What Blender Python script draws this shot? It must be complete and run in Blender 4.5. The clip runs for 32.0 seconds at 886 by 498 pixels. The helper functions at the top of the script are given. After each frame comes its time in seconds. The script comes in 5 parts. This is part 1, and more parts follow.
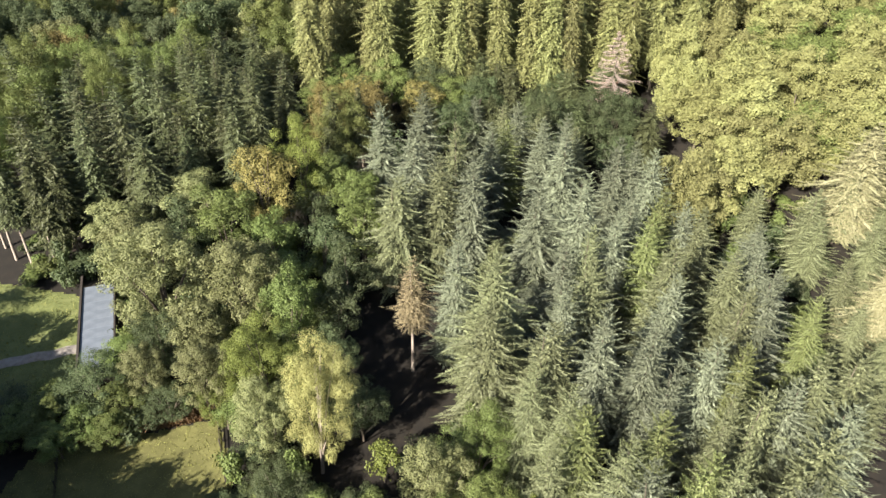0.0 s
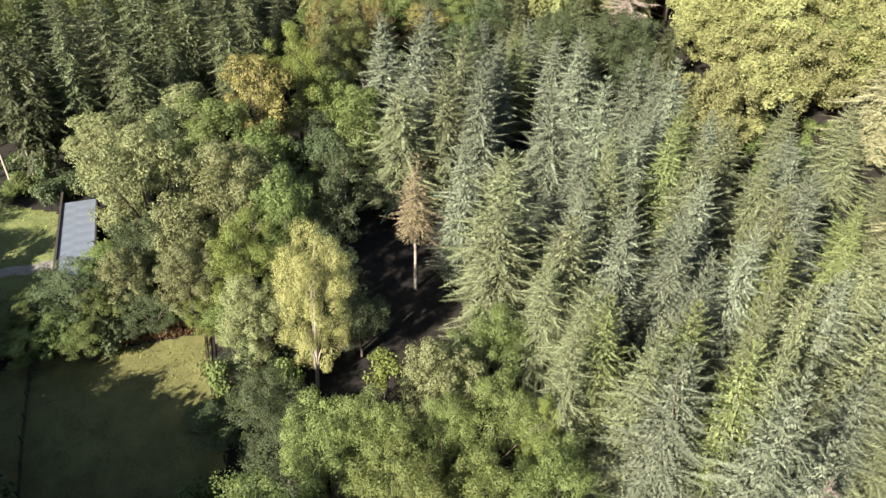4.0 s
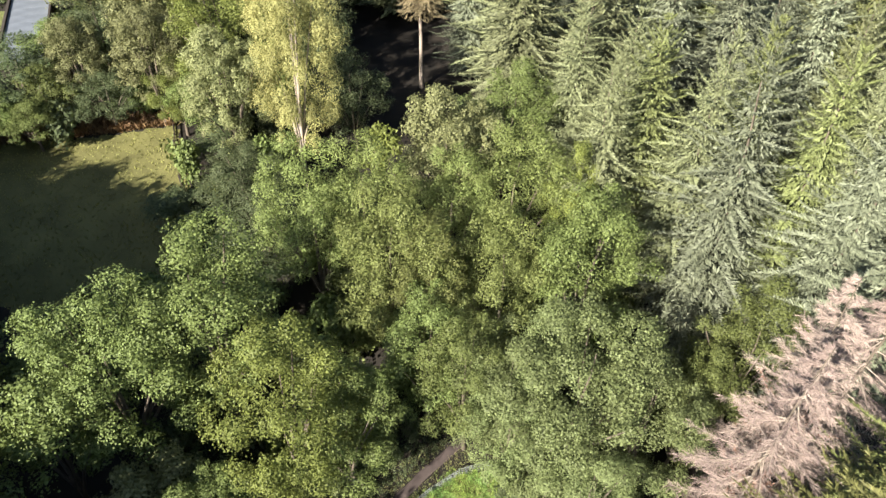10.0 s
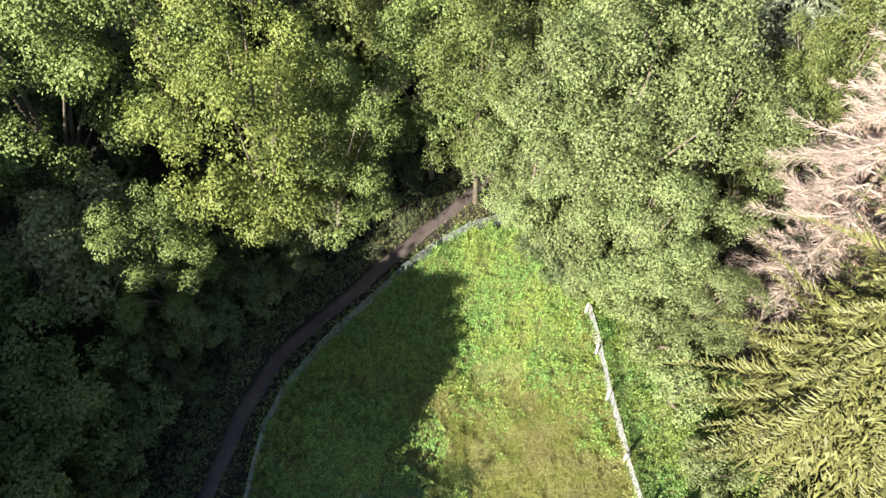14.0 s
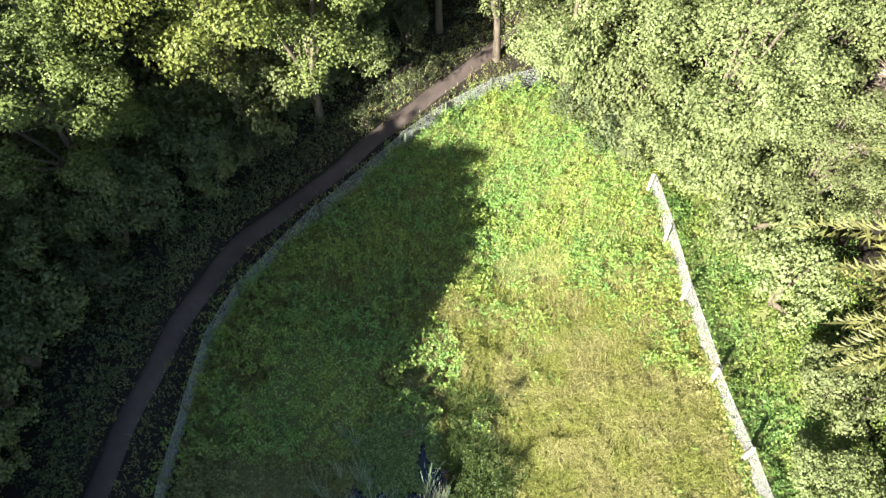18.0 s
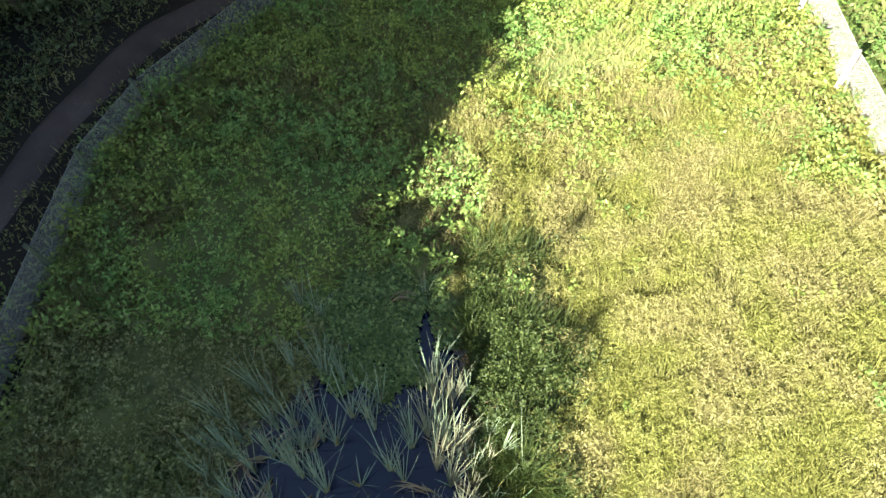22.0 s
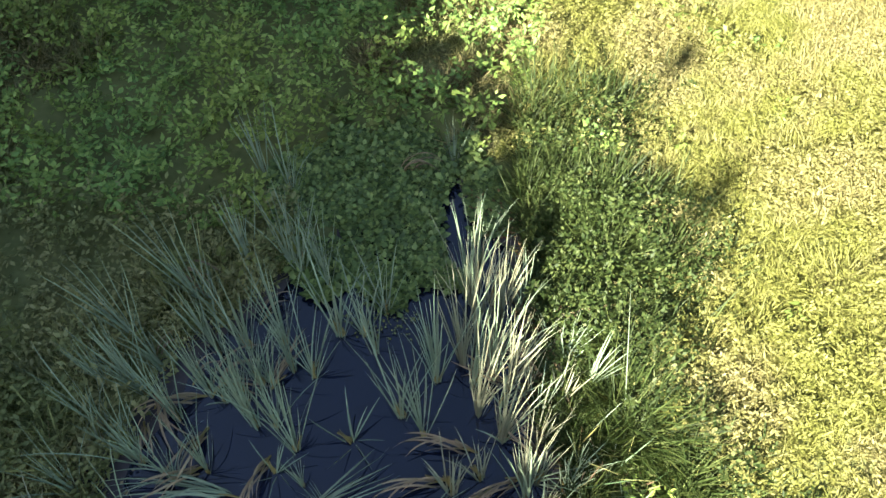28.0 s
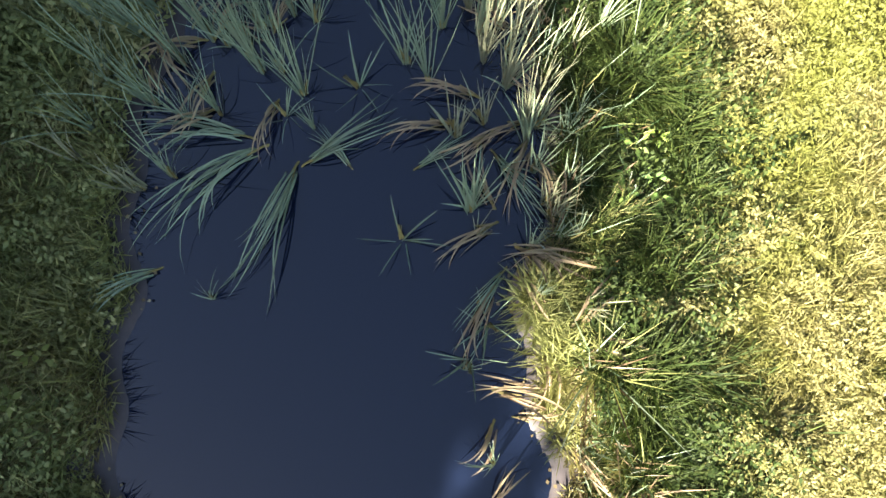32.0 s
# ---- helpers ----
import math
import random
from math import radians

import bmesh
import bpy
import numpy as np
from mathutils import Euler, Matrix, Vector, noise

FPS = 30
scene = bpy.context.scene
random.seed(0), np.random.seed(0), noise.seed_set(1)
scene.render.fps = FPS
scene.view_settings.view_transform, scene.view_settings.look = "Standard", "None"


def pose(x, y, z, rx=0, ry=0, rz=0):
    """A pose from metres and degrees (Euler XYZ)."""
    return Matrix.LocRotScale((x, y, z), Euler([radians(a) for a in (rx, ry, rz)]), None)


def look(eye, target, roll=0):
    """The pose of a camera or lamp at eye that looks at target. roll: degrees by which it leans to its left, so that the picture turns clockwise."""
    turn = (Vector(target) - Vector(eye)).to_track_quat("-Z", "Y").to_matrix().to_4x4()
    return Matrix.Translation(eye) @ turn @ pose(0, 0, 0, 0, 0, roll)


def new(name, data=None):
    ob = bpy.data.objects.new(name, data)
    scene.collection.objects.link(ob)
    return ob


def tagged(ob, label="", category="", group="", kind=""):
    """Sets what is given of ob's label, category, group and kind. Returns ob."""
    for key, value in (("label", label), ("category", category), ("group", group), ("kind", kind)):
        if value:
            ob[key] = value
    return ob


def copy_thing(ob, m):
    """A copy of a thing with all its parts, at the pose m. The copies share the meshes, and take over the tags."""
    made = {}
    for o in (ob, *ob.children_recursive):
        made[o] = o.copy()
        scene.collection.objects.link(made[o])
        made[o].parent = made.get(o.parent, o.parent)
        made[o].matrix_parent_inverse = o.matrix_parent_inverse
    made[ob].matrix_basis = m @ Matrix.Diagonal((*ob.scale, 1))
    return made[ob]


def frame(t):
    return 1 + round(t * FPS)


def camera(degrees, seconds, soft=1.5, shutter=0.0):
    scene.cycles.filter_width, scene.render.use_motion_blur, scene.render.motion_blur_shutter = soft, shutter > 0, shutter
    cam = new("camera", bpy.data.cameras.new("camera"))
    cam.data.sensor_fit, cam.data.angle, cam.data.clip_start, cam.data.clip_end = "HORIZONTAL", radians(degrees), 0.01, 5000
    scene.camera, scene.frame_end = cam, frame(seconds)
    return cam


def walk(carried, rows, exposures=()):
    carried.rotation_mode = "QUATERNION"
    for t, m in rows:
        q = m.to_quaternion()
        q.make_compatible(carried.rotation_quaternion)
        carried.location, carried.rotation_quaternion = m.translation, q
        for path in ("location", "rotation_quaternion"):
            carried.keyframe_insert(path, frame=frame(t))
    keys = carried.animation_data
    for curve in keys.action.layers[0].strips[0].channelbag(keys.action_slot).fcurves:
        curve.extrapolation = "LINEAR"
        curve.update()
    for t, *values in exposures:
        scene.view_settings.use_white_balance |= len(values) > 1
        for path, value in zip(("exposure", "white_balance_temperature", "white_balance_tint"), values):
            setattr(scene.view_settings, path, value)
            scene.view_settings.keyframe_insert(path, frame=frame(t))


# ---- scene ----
cam = camera(65.38, 32.0)
EXPOSURES = [(0.0, 2.36, 6500, 10), (10.0, 2.46, 6500, 10), (13.0, 2.74, 6500, 6), (18.0, 3.22, 6550, 5.5), (20.0, 3.36, 6650, 6.5), (24.0, 3.52, 6650, 9), (28.0, 3.66, 6750, 10), (32.0, 3.8, 7000, 11)]
PATH = [
    (0, pose(0.143, -6.371, 75.331, 56.020, -1.243, -2.311)),
    (0.5, pose(0.071, -6.342, 74.032, 56.042, -1.355, -2.241)),
    (1, pose(-0.036, -6.370, 72.625, 56.148, -1.473, -2.206)),
    (1.5, pose(-0.149, -6.424, 71.076, 55.864, -1.577, -2.186)),
    (2, pose(-0.122, -6.395, 69.710, 55.088, -1.571, -2.127)),
    (2.5, pose(-0.061, -6.371, 68.284, 55.085, -1.511, -2.082)),
    (3, pose(-0.020, -6.330, 66.719, 55.237, -1.491, -2.026)),
    (3.5, pose(-0.105, -6.337, 65.226, 55.039, -1.529, -2.032)),
    (5.5, pose(0.044, -5.959, 59.227, 54.254, -1.406, -1.816)),
    (6, pose(0.059, -6.004, 57.684, 54.434, -1.424, -1.792)),
    (6.5, pose(0.043, -6.015, 56.225, 54.578, -1.462, -1.796)),
    (7, pose(0.023, -6.014, 54.751, 54.719, -1.475, -1.753)),
    (7.5, pose(0.027, -6.008, 53.190, 54.889, -1.471, -1.703)),
    (8, pose(0.032, -5.959, 51.672, 52.717, -1.412, -1.650)),
    (8.5, pose(0.145, -5.784, 50.189, 52.488, -1.242, -1.542)),
    (9, pose(0.151, -5.787, 48.530, 52.086, -1.237, -1.490)),
    (9.5, pose(0.345, -5.558, 47.085, 48.447, -1.129, -1.298)),
    (10, pose(0.383, -5.500, 45.588, 48.469, -1.145, -1.285)),
    (10.5, pose(0.485, -5.499, 44.115, 46.096, -1.034, -1.218)),
    (11, pose(0.527, -5.366, 42.429, 44.013, -1.172, -1.156)),
    (11.5, pose(0.469, -5.223, 40.828, 44.076, -1.147, -1.143)),
    (12, pose(0.458, -5.127, 39.208, 41.016, -0.969, -1.145)),
    (12.5, pose(0.292, -4.856, 37.496, 39.266, -1.146, -1.336)),
    (13, pose(0.312, -4.698, 35.763, 39.270, -1.175, -1.257)),
    (13.5, pose(0.385, -4.573, 34.163, 37.274, -1.059, -1.092)),
    (14, pose(0.345, -4.424, 32.565, 36.880, -1.120, -1.086)),
    (14.5, pose(0.314, -4.128, 31.198, 36.423, -0.986, -1.199)),
    (16.5, pose(0.202, -3.094, 25.933, 35.332, -1.117, -1.158)),
    (17, pose(0.335, -2.962, 24.784, 35.098, -0.689, -1.038)),
    (17.5, pose(0.396, -2.764, 23.610, 34.861, -0.540, -0.840)),
    (18, pose(0.671, -2.392, 22.486, 34.356, 0.127, -0.750)),
    (18.5, pose(0.793, -2.131, 21.374, 33.908, 0.497, -0.713)),
    (19, pose(0.810, -1.913, 20.192, 33.526, 0.776, -0.676)),
    (19.5, pose(0.842, -1.692, 18.999, 33.079, 1.022, -0.649)),
    (20, pose(0.867, -1.510, 17.772, 32.586, 1.267, -0.629)),
    (20.5, pose(0.955, -1.353, 16.565, 32.046, 1.651, -0.587)),
    (21, pose(0.934, -1.202, 15.423, 31.329, 1.996, -0.594)),
    (21.5, pose(0.845, -1.035, 14.217, 30.700, 1.934, -0.738)),
    (22, pose(0.765, -0.913, 13.016, 30.303, 1.904, -0.700)),
    (22.5, pose(0.567, -1.028, 11.657, 31.302, 1.573, -0.956)),
    (23, pose(0.511, -0.959, 10.419, 31.461, 1.618, -0.954)),
    (23.5, pose(0.376, -0.947, 9.047, 32.173, 1.592, -0.963)),
    (24, pose(0.296, -0.762, 8.063, 31.893, 1.735, -0.862)),
    (24.5, pose(0.218, -0.669, 7.873, 31.719, 1.510, -0.890)),
    (25, pose(0.158, -0.628, 8.003, 31.735, 1.567, -0.840)),
    (25.5, pose(0.072, -0.565, 8.230, 31.478, 1.503, -0.813)),
    (27.5, pose(0.055, -0.510, 7.657, 31.906, 1.571, -0.494)),
    (28, pose(0.059, -0.465, 7.563, 31.679, 1.632, -0.431)),
    (28.5, pose(0.062, -0.493, 7.573, 29.583, 1.819, -0.245)),
    (29, pose(0.024, -0.525, 7.560, 25.680, 1.766, -0.221)),
    (29.5, pose(-0.031, -0.575, 7.540, 22.319, 1.602, -0.247)),
    (30, pose(-0.072, -0.526, 7.549, 18.272, 1.338, -0.242)),
    (30.5, pose(-0.021, -0.585, 7.541, 15.017, 1.637, -0.160)),
    (31, pose(-0.048, -0.582, 7.552, 11.224, 1.341, -0.174)),
    (31.5, pose(-0.012, -0.632, 7.554, 7.815, 1.483, -0.110)),
    (32, pose(0.000, -0.681, 7.545, 4.454, 1.459, 0.000)),
]
walk(cam, PATH, EXPOSURES)

# ---- world, sun ----
SUN_TO = Vector((-0.57, -0.645, 0.51)).normalized()   # towards the sun
world = bpy.data.worlds.new("sky")
scene.world = world
world.use_nodes = True
wt = world.node_tree
sky = wt.nodes.new("ShaderNodeTexSky")
sky.sky_type = "NISHITA"
sky.sun_disc = False
sky.sun_elevation = math.asin(SUN_TO.z)
sky.sun_rotation = math.atan2(SUN_TO.x, SUN_TO.y)
wt.links.new(sky.outputs["Color"], wt.nodes["Background"].inputs["Color"])
wt.nodes["Background"].inputs["Strength"].default_value = 0.05
sun = new("sun", bpy.data.lights.new("sun", "SUN"))
sun.data.energy = 5.0
sun.data.angle = radians(0.5)
sun.data.color = (1.0, 0.94, 0.84)
sun.matrix_world = look(SUN_TO * 200, (0, 0, 0))


# ---- materials ----
def material(name):
    m = bpy.data.materials.new(name)
    m.use_nodes = True
    return m, m.node_tree, m.node_tree.nodes["Principled BSDF"]


def ramp(nt, stops):
    r = nt.nodes.new("ShaderNodeValToRGB")
    while len(r.color_ramp.elements) < len(stops):
        r.color_ramp.elements.new(0.5)
    for e, (p, c) in zip(r.color_ramp.elements, stops):
        e.position, e.color = p, (*c, 1)
    return r


def noise_node(nt, scale, detail=4.0, vector=None, rough=0.55):
    n = nt.nodes.new("ShaderNodeTexNoise")
    n.inputs["Scale"].default_value, n.inputs["Detail"].default_value, n.inputs["Roughness"].default_value = scale, detail, rough
    if vector:
        nt.links.new(vector, n.inputs["Vector"])
    return n


def mix(nt, a, b, fac, mode="MIX"):
    m = nt.nodes.new("ShaderNodeMix")
    m.data_type, m.blend_type = "RGBA", mode
    for socket, v in ((m.inputs[6], a), (m.inputs[7], b), (m.inputs[0], fac)):
        if isinstance(v, (int, float)):
            socket.default_value = v
        elif isinstance(v, tuple):
            socket.default_value = (*v, 1)
        else:
            nt.links.new(v, socket)
    return m.outputs[2]


def math_node(nt, op, a, b=None):
    m = nt.nodes.new("ShaderNodeMath")
    m.operation = op
    for s, v in zip(m.inputs, (a, b)):
        if isinstance(v, (int, float)):
            s.default_value = v
        elif v is not None:
            nt.links.new(v, s)
    return m.outputs[0]


def leafy(name, stops, hue=0.03, sheer=0.35, rough=0.6, patch=0.0, second=None):
    """Foliage: a colour for each leaf, a cast for each tree, and light that comes through the leaf.
    patch: the size of the noise, per metre, by which the second set of colours takes over."""
    m, nt, b = material(name)
    geo, info = nt.nodes.new("ShaderNodeNewGeometry"), nt.nodes.new("ShaderNodeObjectInfo")
    col = ramp(nt, [(p, (0.58 * c[0], 0.55 * c[1], 0.55 * c[2])) for p, c in stops])
    nt.links.new(geo.outputs["Random Per Island"], col.inputs[0])
    out = col.outputs[0]
    if second:
        other = ramp(nt, [(p, (0.57 * c[0], 0.55 * c[1], 0.55 * c[2])) for p, c in second])
        nt.links.new(geo.outputs["Random Per Island"], other.inputs[0])
        n = noise_node(nt, patch, 3.0, geo.outputs["Position"])
        edge = ramp(nt, [(0.42, (0, 0, 0)), (0.58, (1, 1, 1))])
        nt.links.new(n.outputs["Fac"], edge.inputs[0])
        out = mix(nt, out, other.outputs[0], edge.outputs[0])
    hs = nt.nodes.new("ShaderNodeHueSaturation")
    nt.links.new(out, hs.inputs["Color"])
    nt.links.new(math_node(nt, "ADD", math_node(nt, "MULTIPLY", info.outputs["Random"], 2 * hue), 0.5 - hue), hs.inputs["Hue"])
    nt.links.new(math_node(nt, "ADD", math_node(nt, "MULTIPLY", info.outputs["Random"], 0.45), 0.78), hs.inputs["Value"])
    nt.links.new(hs.outputs[0], b.inputs["Base Color"])
    b.inputs["Roughness"].default_value = rough
    b.inputs["Specular IOR Level"].default_value = 0.2
    tr = nt.nodes.new("ShaderNodeBsdfTranslucent")
    nt.links.new(mix(nt, hs.outputs[0], (1.0, 0.95, 0.35), 0.35, "MULTIPLY"), tr.inputs["Color"])
    ms = nt.nodes.new("ShaderNodeMixShader")
    ms.inputs[0].default_value = sheer
    nt.links.new(b.outputs[0], ms.inputs[1])
    nt.links.new(tr.outputs[0], ms.inputs[2])
    nt.links.new(ms.outputs[0], nt.nodes["Material Output"].inputs["Surface"])
    return m


def rough_stuff(name, stops, scale, bump=0.3, rough=0.9, fine=40.0, stretch=None):
    """Bark, soil, boards: noise at two scales on the base colour, and a fine relief."""
    m, nt, b = material(name)
    co = nt.nodes.new("ShaderNodeTexCoord").outputs["Object"]
    if stretch:
        mp = nt.nodes.new("ShaderNodeMapping")
        mp.inputs["Scale"].default_value = stretch
        nt.links.new(co, mp.inputs["Vector"])
        co = mp.outputs[0]
    n1, n2 = noise_node(nt, scale, 5.0, co), noise_node(nt, fine, 4.0, co)
    c = ramp(nt, [(p, tuple(0.58 * v for v in q)) for p, q in stops])
    nt.links.new(math_node(nt, "ADD", math_node(nt, "MULTIPLY", n1.outputs["Fac"], 0.65), math_node(nt, "MULTIPLY", n2.outputs["Fac"], 0.35)), c.inputs[0])
    nt.links.new(c.outputs[0], b.inputs["Base Color"])
    b.inputs["Roughness"].default_value = rough
    b.inputs["Specular IOR Level"].default_value = 0.25
    bp = nt.nodes.new("ShaderNodeBump")
    bp.inputs["Strength"].default_value = bump
    nt.links.new(n2.outputs["Fac"], bp.inputs["Height"])
    nt.links.new(bp.outputs[0], b.inputs["Normal"])
    return m


M = {}
M["bark"] = rough_stuff("bark", [(0.3, (0.05, 0.04, 0.03)), (0.7, (0.2, 0.16, 0.12))], 3, 0.6, stretch=(4, 4, 0.6))
M["pale_bark"] = rough_stuff("pale_bark", [(0.3, (0.22, 0.17, 0.13)), (0.7, (0.5, 0.42, 0.35))], 3, 0.5, stretch=(4, 4, 0.6))
M["fir"] = leafy("fir_needles", [(0.0, (0.097, 0.114, 0.072)), (0.5, (0.15, 0.175, 0.11)), (1.0, (0.21, 0.245, 0.154))], 0.006, 0.02)
M["fir_light"] = leafy("young_fir_needles", [(0.0, (0.092, 0.1, 0.032)), (0.5, (0.138, 0.15, 0.048)), (1.0, (0.195, 0.212, 0.068))], 0.02, 0.1)
M["fir_green"] = leafy("green_fir_needles", [(0.0, (0.096, 0.115, 0.041)), (0.5, (0.148, 0.177, 0.064)), (1.0, (0.207, 0.248, 0.09))], 0.01, 0.06)
M["fir_mid"] = leafy("olive_fir_needles", [(0.0, (0.096, 0.109, 0.054)), (0.5, (0.148, 0.168, 0.083)), (1.0, (0.207, 0.235, 0.115))], 0.008, 0.05)
M["fir_pale"] = leafy("pale_fir_needles", [(0.0, (0.2, 0.2, 0.1)), (0.5, (0.25, 0.245, 0.13)), (1.0, (0.31, 0.3, 0.175))], 0.01, 0.12)
# sunlit copy of the spruce colour: the light is put into paler needles
M["spruce_lit"] = leafy("sunlit_olive_spruce_needles", [(0.0, (0.133, 0.143, 0.052)), (0.5, (0.19, 0.205, 0.075)), (1.0, (0.257, 0.277, 0.101))], 0.018, 0.08)
M["lime_pale"] = leafy("pale_beech_leaves", [(0.0, (0.299, 0.317, 0.123)), (0.5, (0.34, 0.36, 0.14)), (1.0, (0.381, 0.403, 0.157))], 0.01)
# darker copy of the spruce colour, lowered to deepen the contrast
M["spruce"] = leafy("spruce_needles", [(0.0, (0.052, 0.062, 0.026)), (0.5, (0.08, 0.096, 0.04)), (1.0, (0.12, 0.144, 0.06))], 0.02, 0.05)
M["green"] = leafy("green_leaves", [(0.0, (0.108, 0.141, 0.042)), (0.5, (0.154, 0.2, 0.06)), (1.0, (0.208, 0.271, 0.082))], 0.014)
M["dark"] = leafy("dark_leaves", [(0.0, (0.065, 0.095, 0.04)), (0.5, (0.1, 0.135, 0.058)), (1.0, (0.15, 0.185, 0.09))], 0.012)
M["grey"] = leafy("grey_green_leaves", [(0.0, (0.173, 0.191, 0.083)), (0.5, (0.24, 0.265, 0.115)), (1.0, (0.312, 0.345, 0.15))], 0.01)
M["lime"] = leafy("lime_leaves", [(0.0, (0.149, 0.183, 0.045)), (0.5, (0.198, 0.243, 0.059)), (1.0, (0.248, 0.304, 0.075))], 0.0)
M["yellow"] = leafy("yellowing_leaves", [(0.0, (0.31, 0.325, 0.12)), (0.5, (0.375, 0.385, 0.145)), (1.0, (0.44, 0.445, 0.17))], 0.0)
M["gold"] = leafy("golden_autumn_leaves", [(0.0, (0.195, 0.175, 0.06)), (0.5, (0.26, 0.233, 0.08)), (1.0, (0.33, 0.295, 0.1))], 0.012)
M["sallow"] = leafy("pale_sallow_leaves", [(0.0, (0.12, 0.153, 0.06)), (0.5, (0.185, 0.235, 0.092)), (1.0, (0.259, 0.329, 0.129))], 0.006)
M["olive"] = leafy("olive_leaves", [(0.0, (0.13, 0.16, 0.049)), (0.5, (0.185, 0.228, 0.07)), (1.0, (0.25, 0.308, 0.095))], 0.016)
M["rust"] = leafy("rusty_leaves", [(0.0, (0.22, 0.188, 0.11)), (0.5, (0.295, 0.25, 0.145)), (1.0, (0.385, 0.33, 0.19))], 0.02)
M["dead_twig"] = leafy("dead_twigs", [(0.0, (0.204, 0.165, 0.141)), (0.5, (0.34, 0.275, 0.235)), (1.0, (0.459, 0.371, 0.317))], 0.01, 0.0, 0.8)

rng = np.random.default_rng(7)


# ---- meshes ----
def mesh_of(name, verts, quads, mat):
    me = bpy.data.meshes.new(name)
    verts, quads = np.asarray(verts, np.float32).reshape(-1, 3), np.asarray(quads, np.int32)
    n, k = quads.shape
    me.vertices.add(len(verts))
    me.vertices.foreach_set("co", verts.ravel())
    me.loops.add(n * k)
    me.loops.foreach_set("vertex_index", quads.ravel())
    me.polygons.add(n)
    me.polygons.foreach_set("loop_start", np.arange(0, n * k, k, dtype=np.int32))
    me.update(calc_edges=True)
    me.materials.append(mat)
    return me


def part(name, data, parent, label="", at=None):
    ob = new(name, data)
    ob.parent = parent
    if at is not None:
        ob.matrix_local = at
    return tagged(ob, label)


def unit(v):
    return v / np.maximum(np.linalg.norm(v, axis=-1, keepdims=True), 1e-9)


def kites(base, along, side, length, width, fold=0.0, where=0.45):
    """Leaf shapes: four corners each (base, one edge, tip, other edge), folded up along the middle."""
    n = len(base)
    length, width = np.broadcast_to(length, n)[:, None], np.broadcast_to(width, n)[:, None]
    up = unit(np.cross(side, along))
    mid = base + along * length * where + up * width * fold
    v = np.stack([base, mid + side * width / 2, base + along * length, mid - side * width / 2], 1)
    return v.reshape(-1, 3), np.arange(4 * n).reshape(n, 4)


def tubes(lines, sides=6):
    """Tapered round stems: each a list of (x, y, z, radius)."""
    V, Q, o = [], [], 0
    ang = np.arange(sides) * 2 * np.pi / sides
    for line in lines:
        p = np.array(line, float)
        d = unit(np.gradient(p[:, :3], axis=0))
        ref = np.where(np.abs(d[:, 2:3]) > 0.9, [[1.0, 0, 0]], [[0, 0, 1.0]])
        a = unit(np.cross(d, ref))
        b = np.cross(d, a)
        ring = p[:, None, :3] + p[:, None, 3:4] * (np.cos(ang)[None, :, None] * a[:, None] + np.sin(ang)[None, :, None] * b[:, None])
        V.append(ring.reshape(-1, 3))
        i, j = np.meshgrid(np.arange(len(p) - 1), np.arange(sides), indexing="ij")
        k = (j + 1) % sides
        Q.append(np.stack([i * sides + j, i * sides + k, (i + 1) * sides + k, (i + 1) * sides + j], -1).reshape(-1, 4) + o)
        o += len(p) * sides
    return np.concatenate(V), np.concatenate(Q)


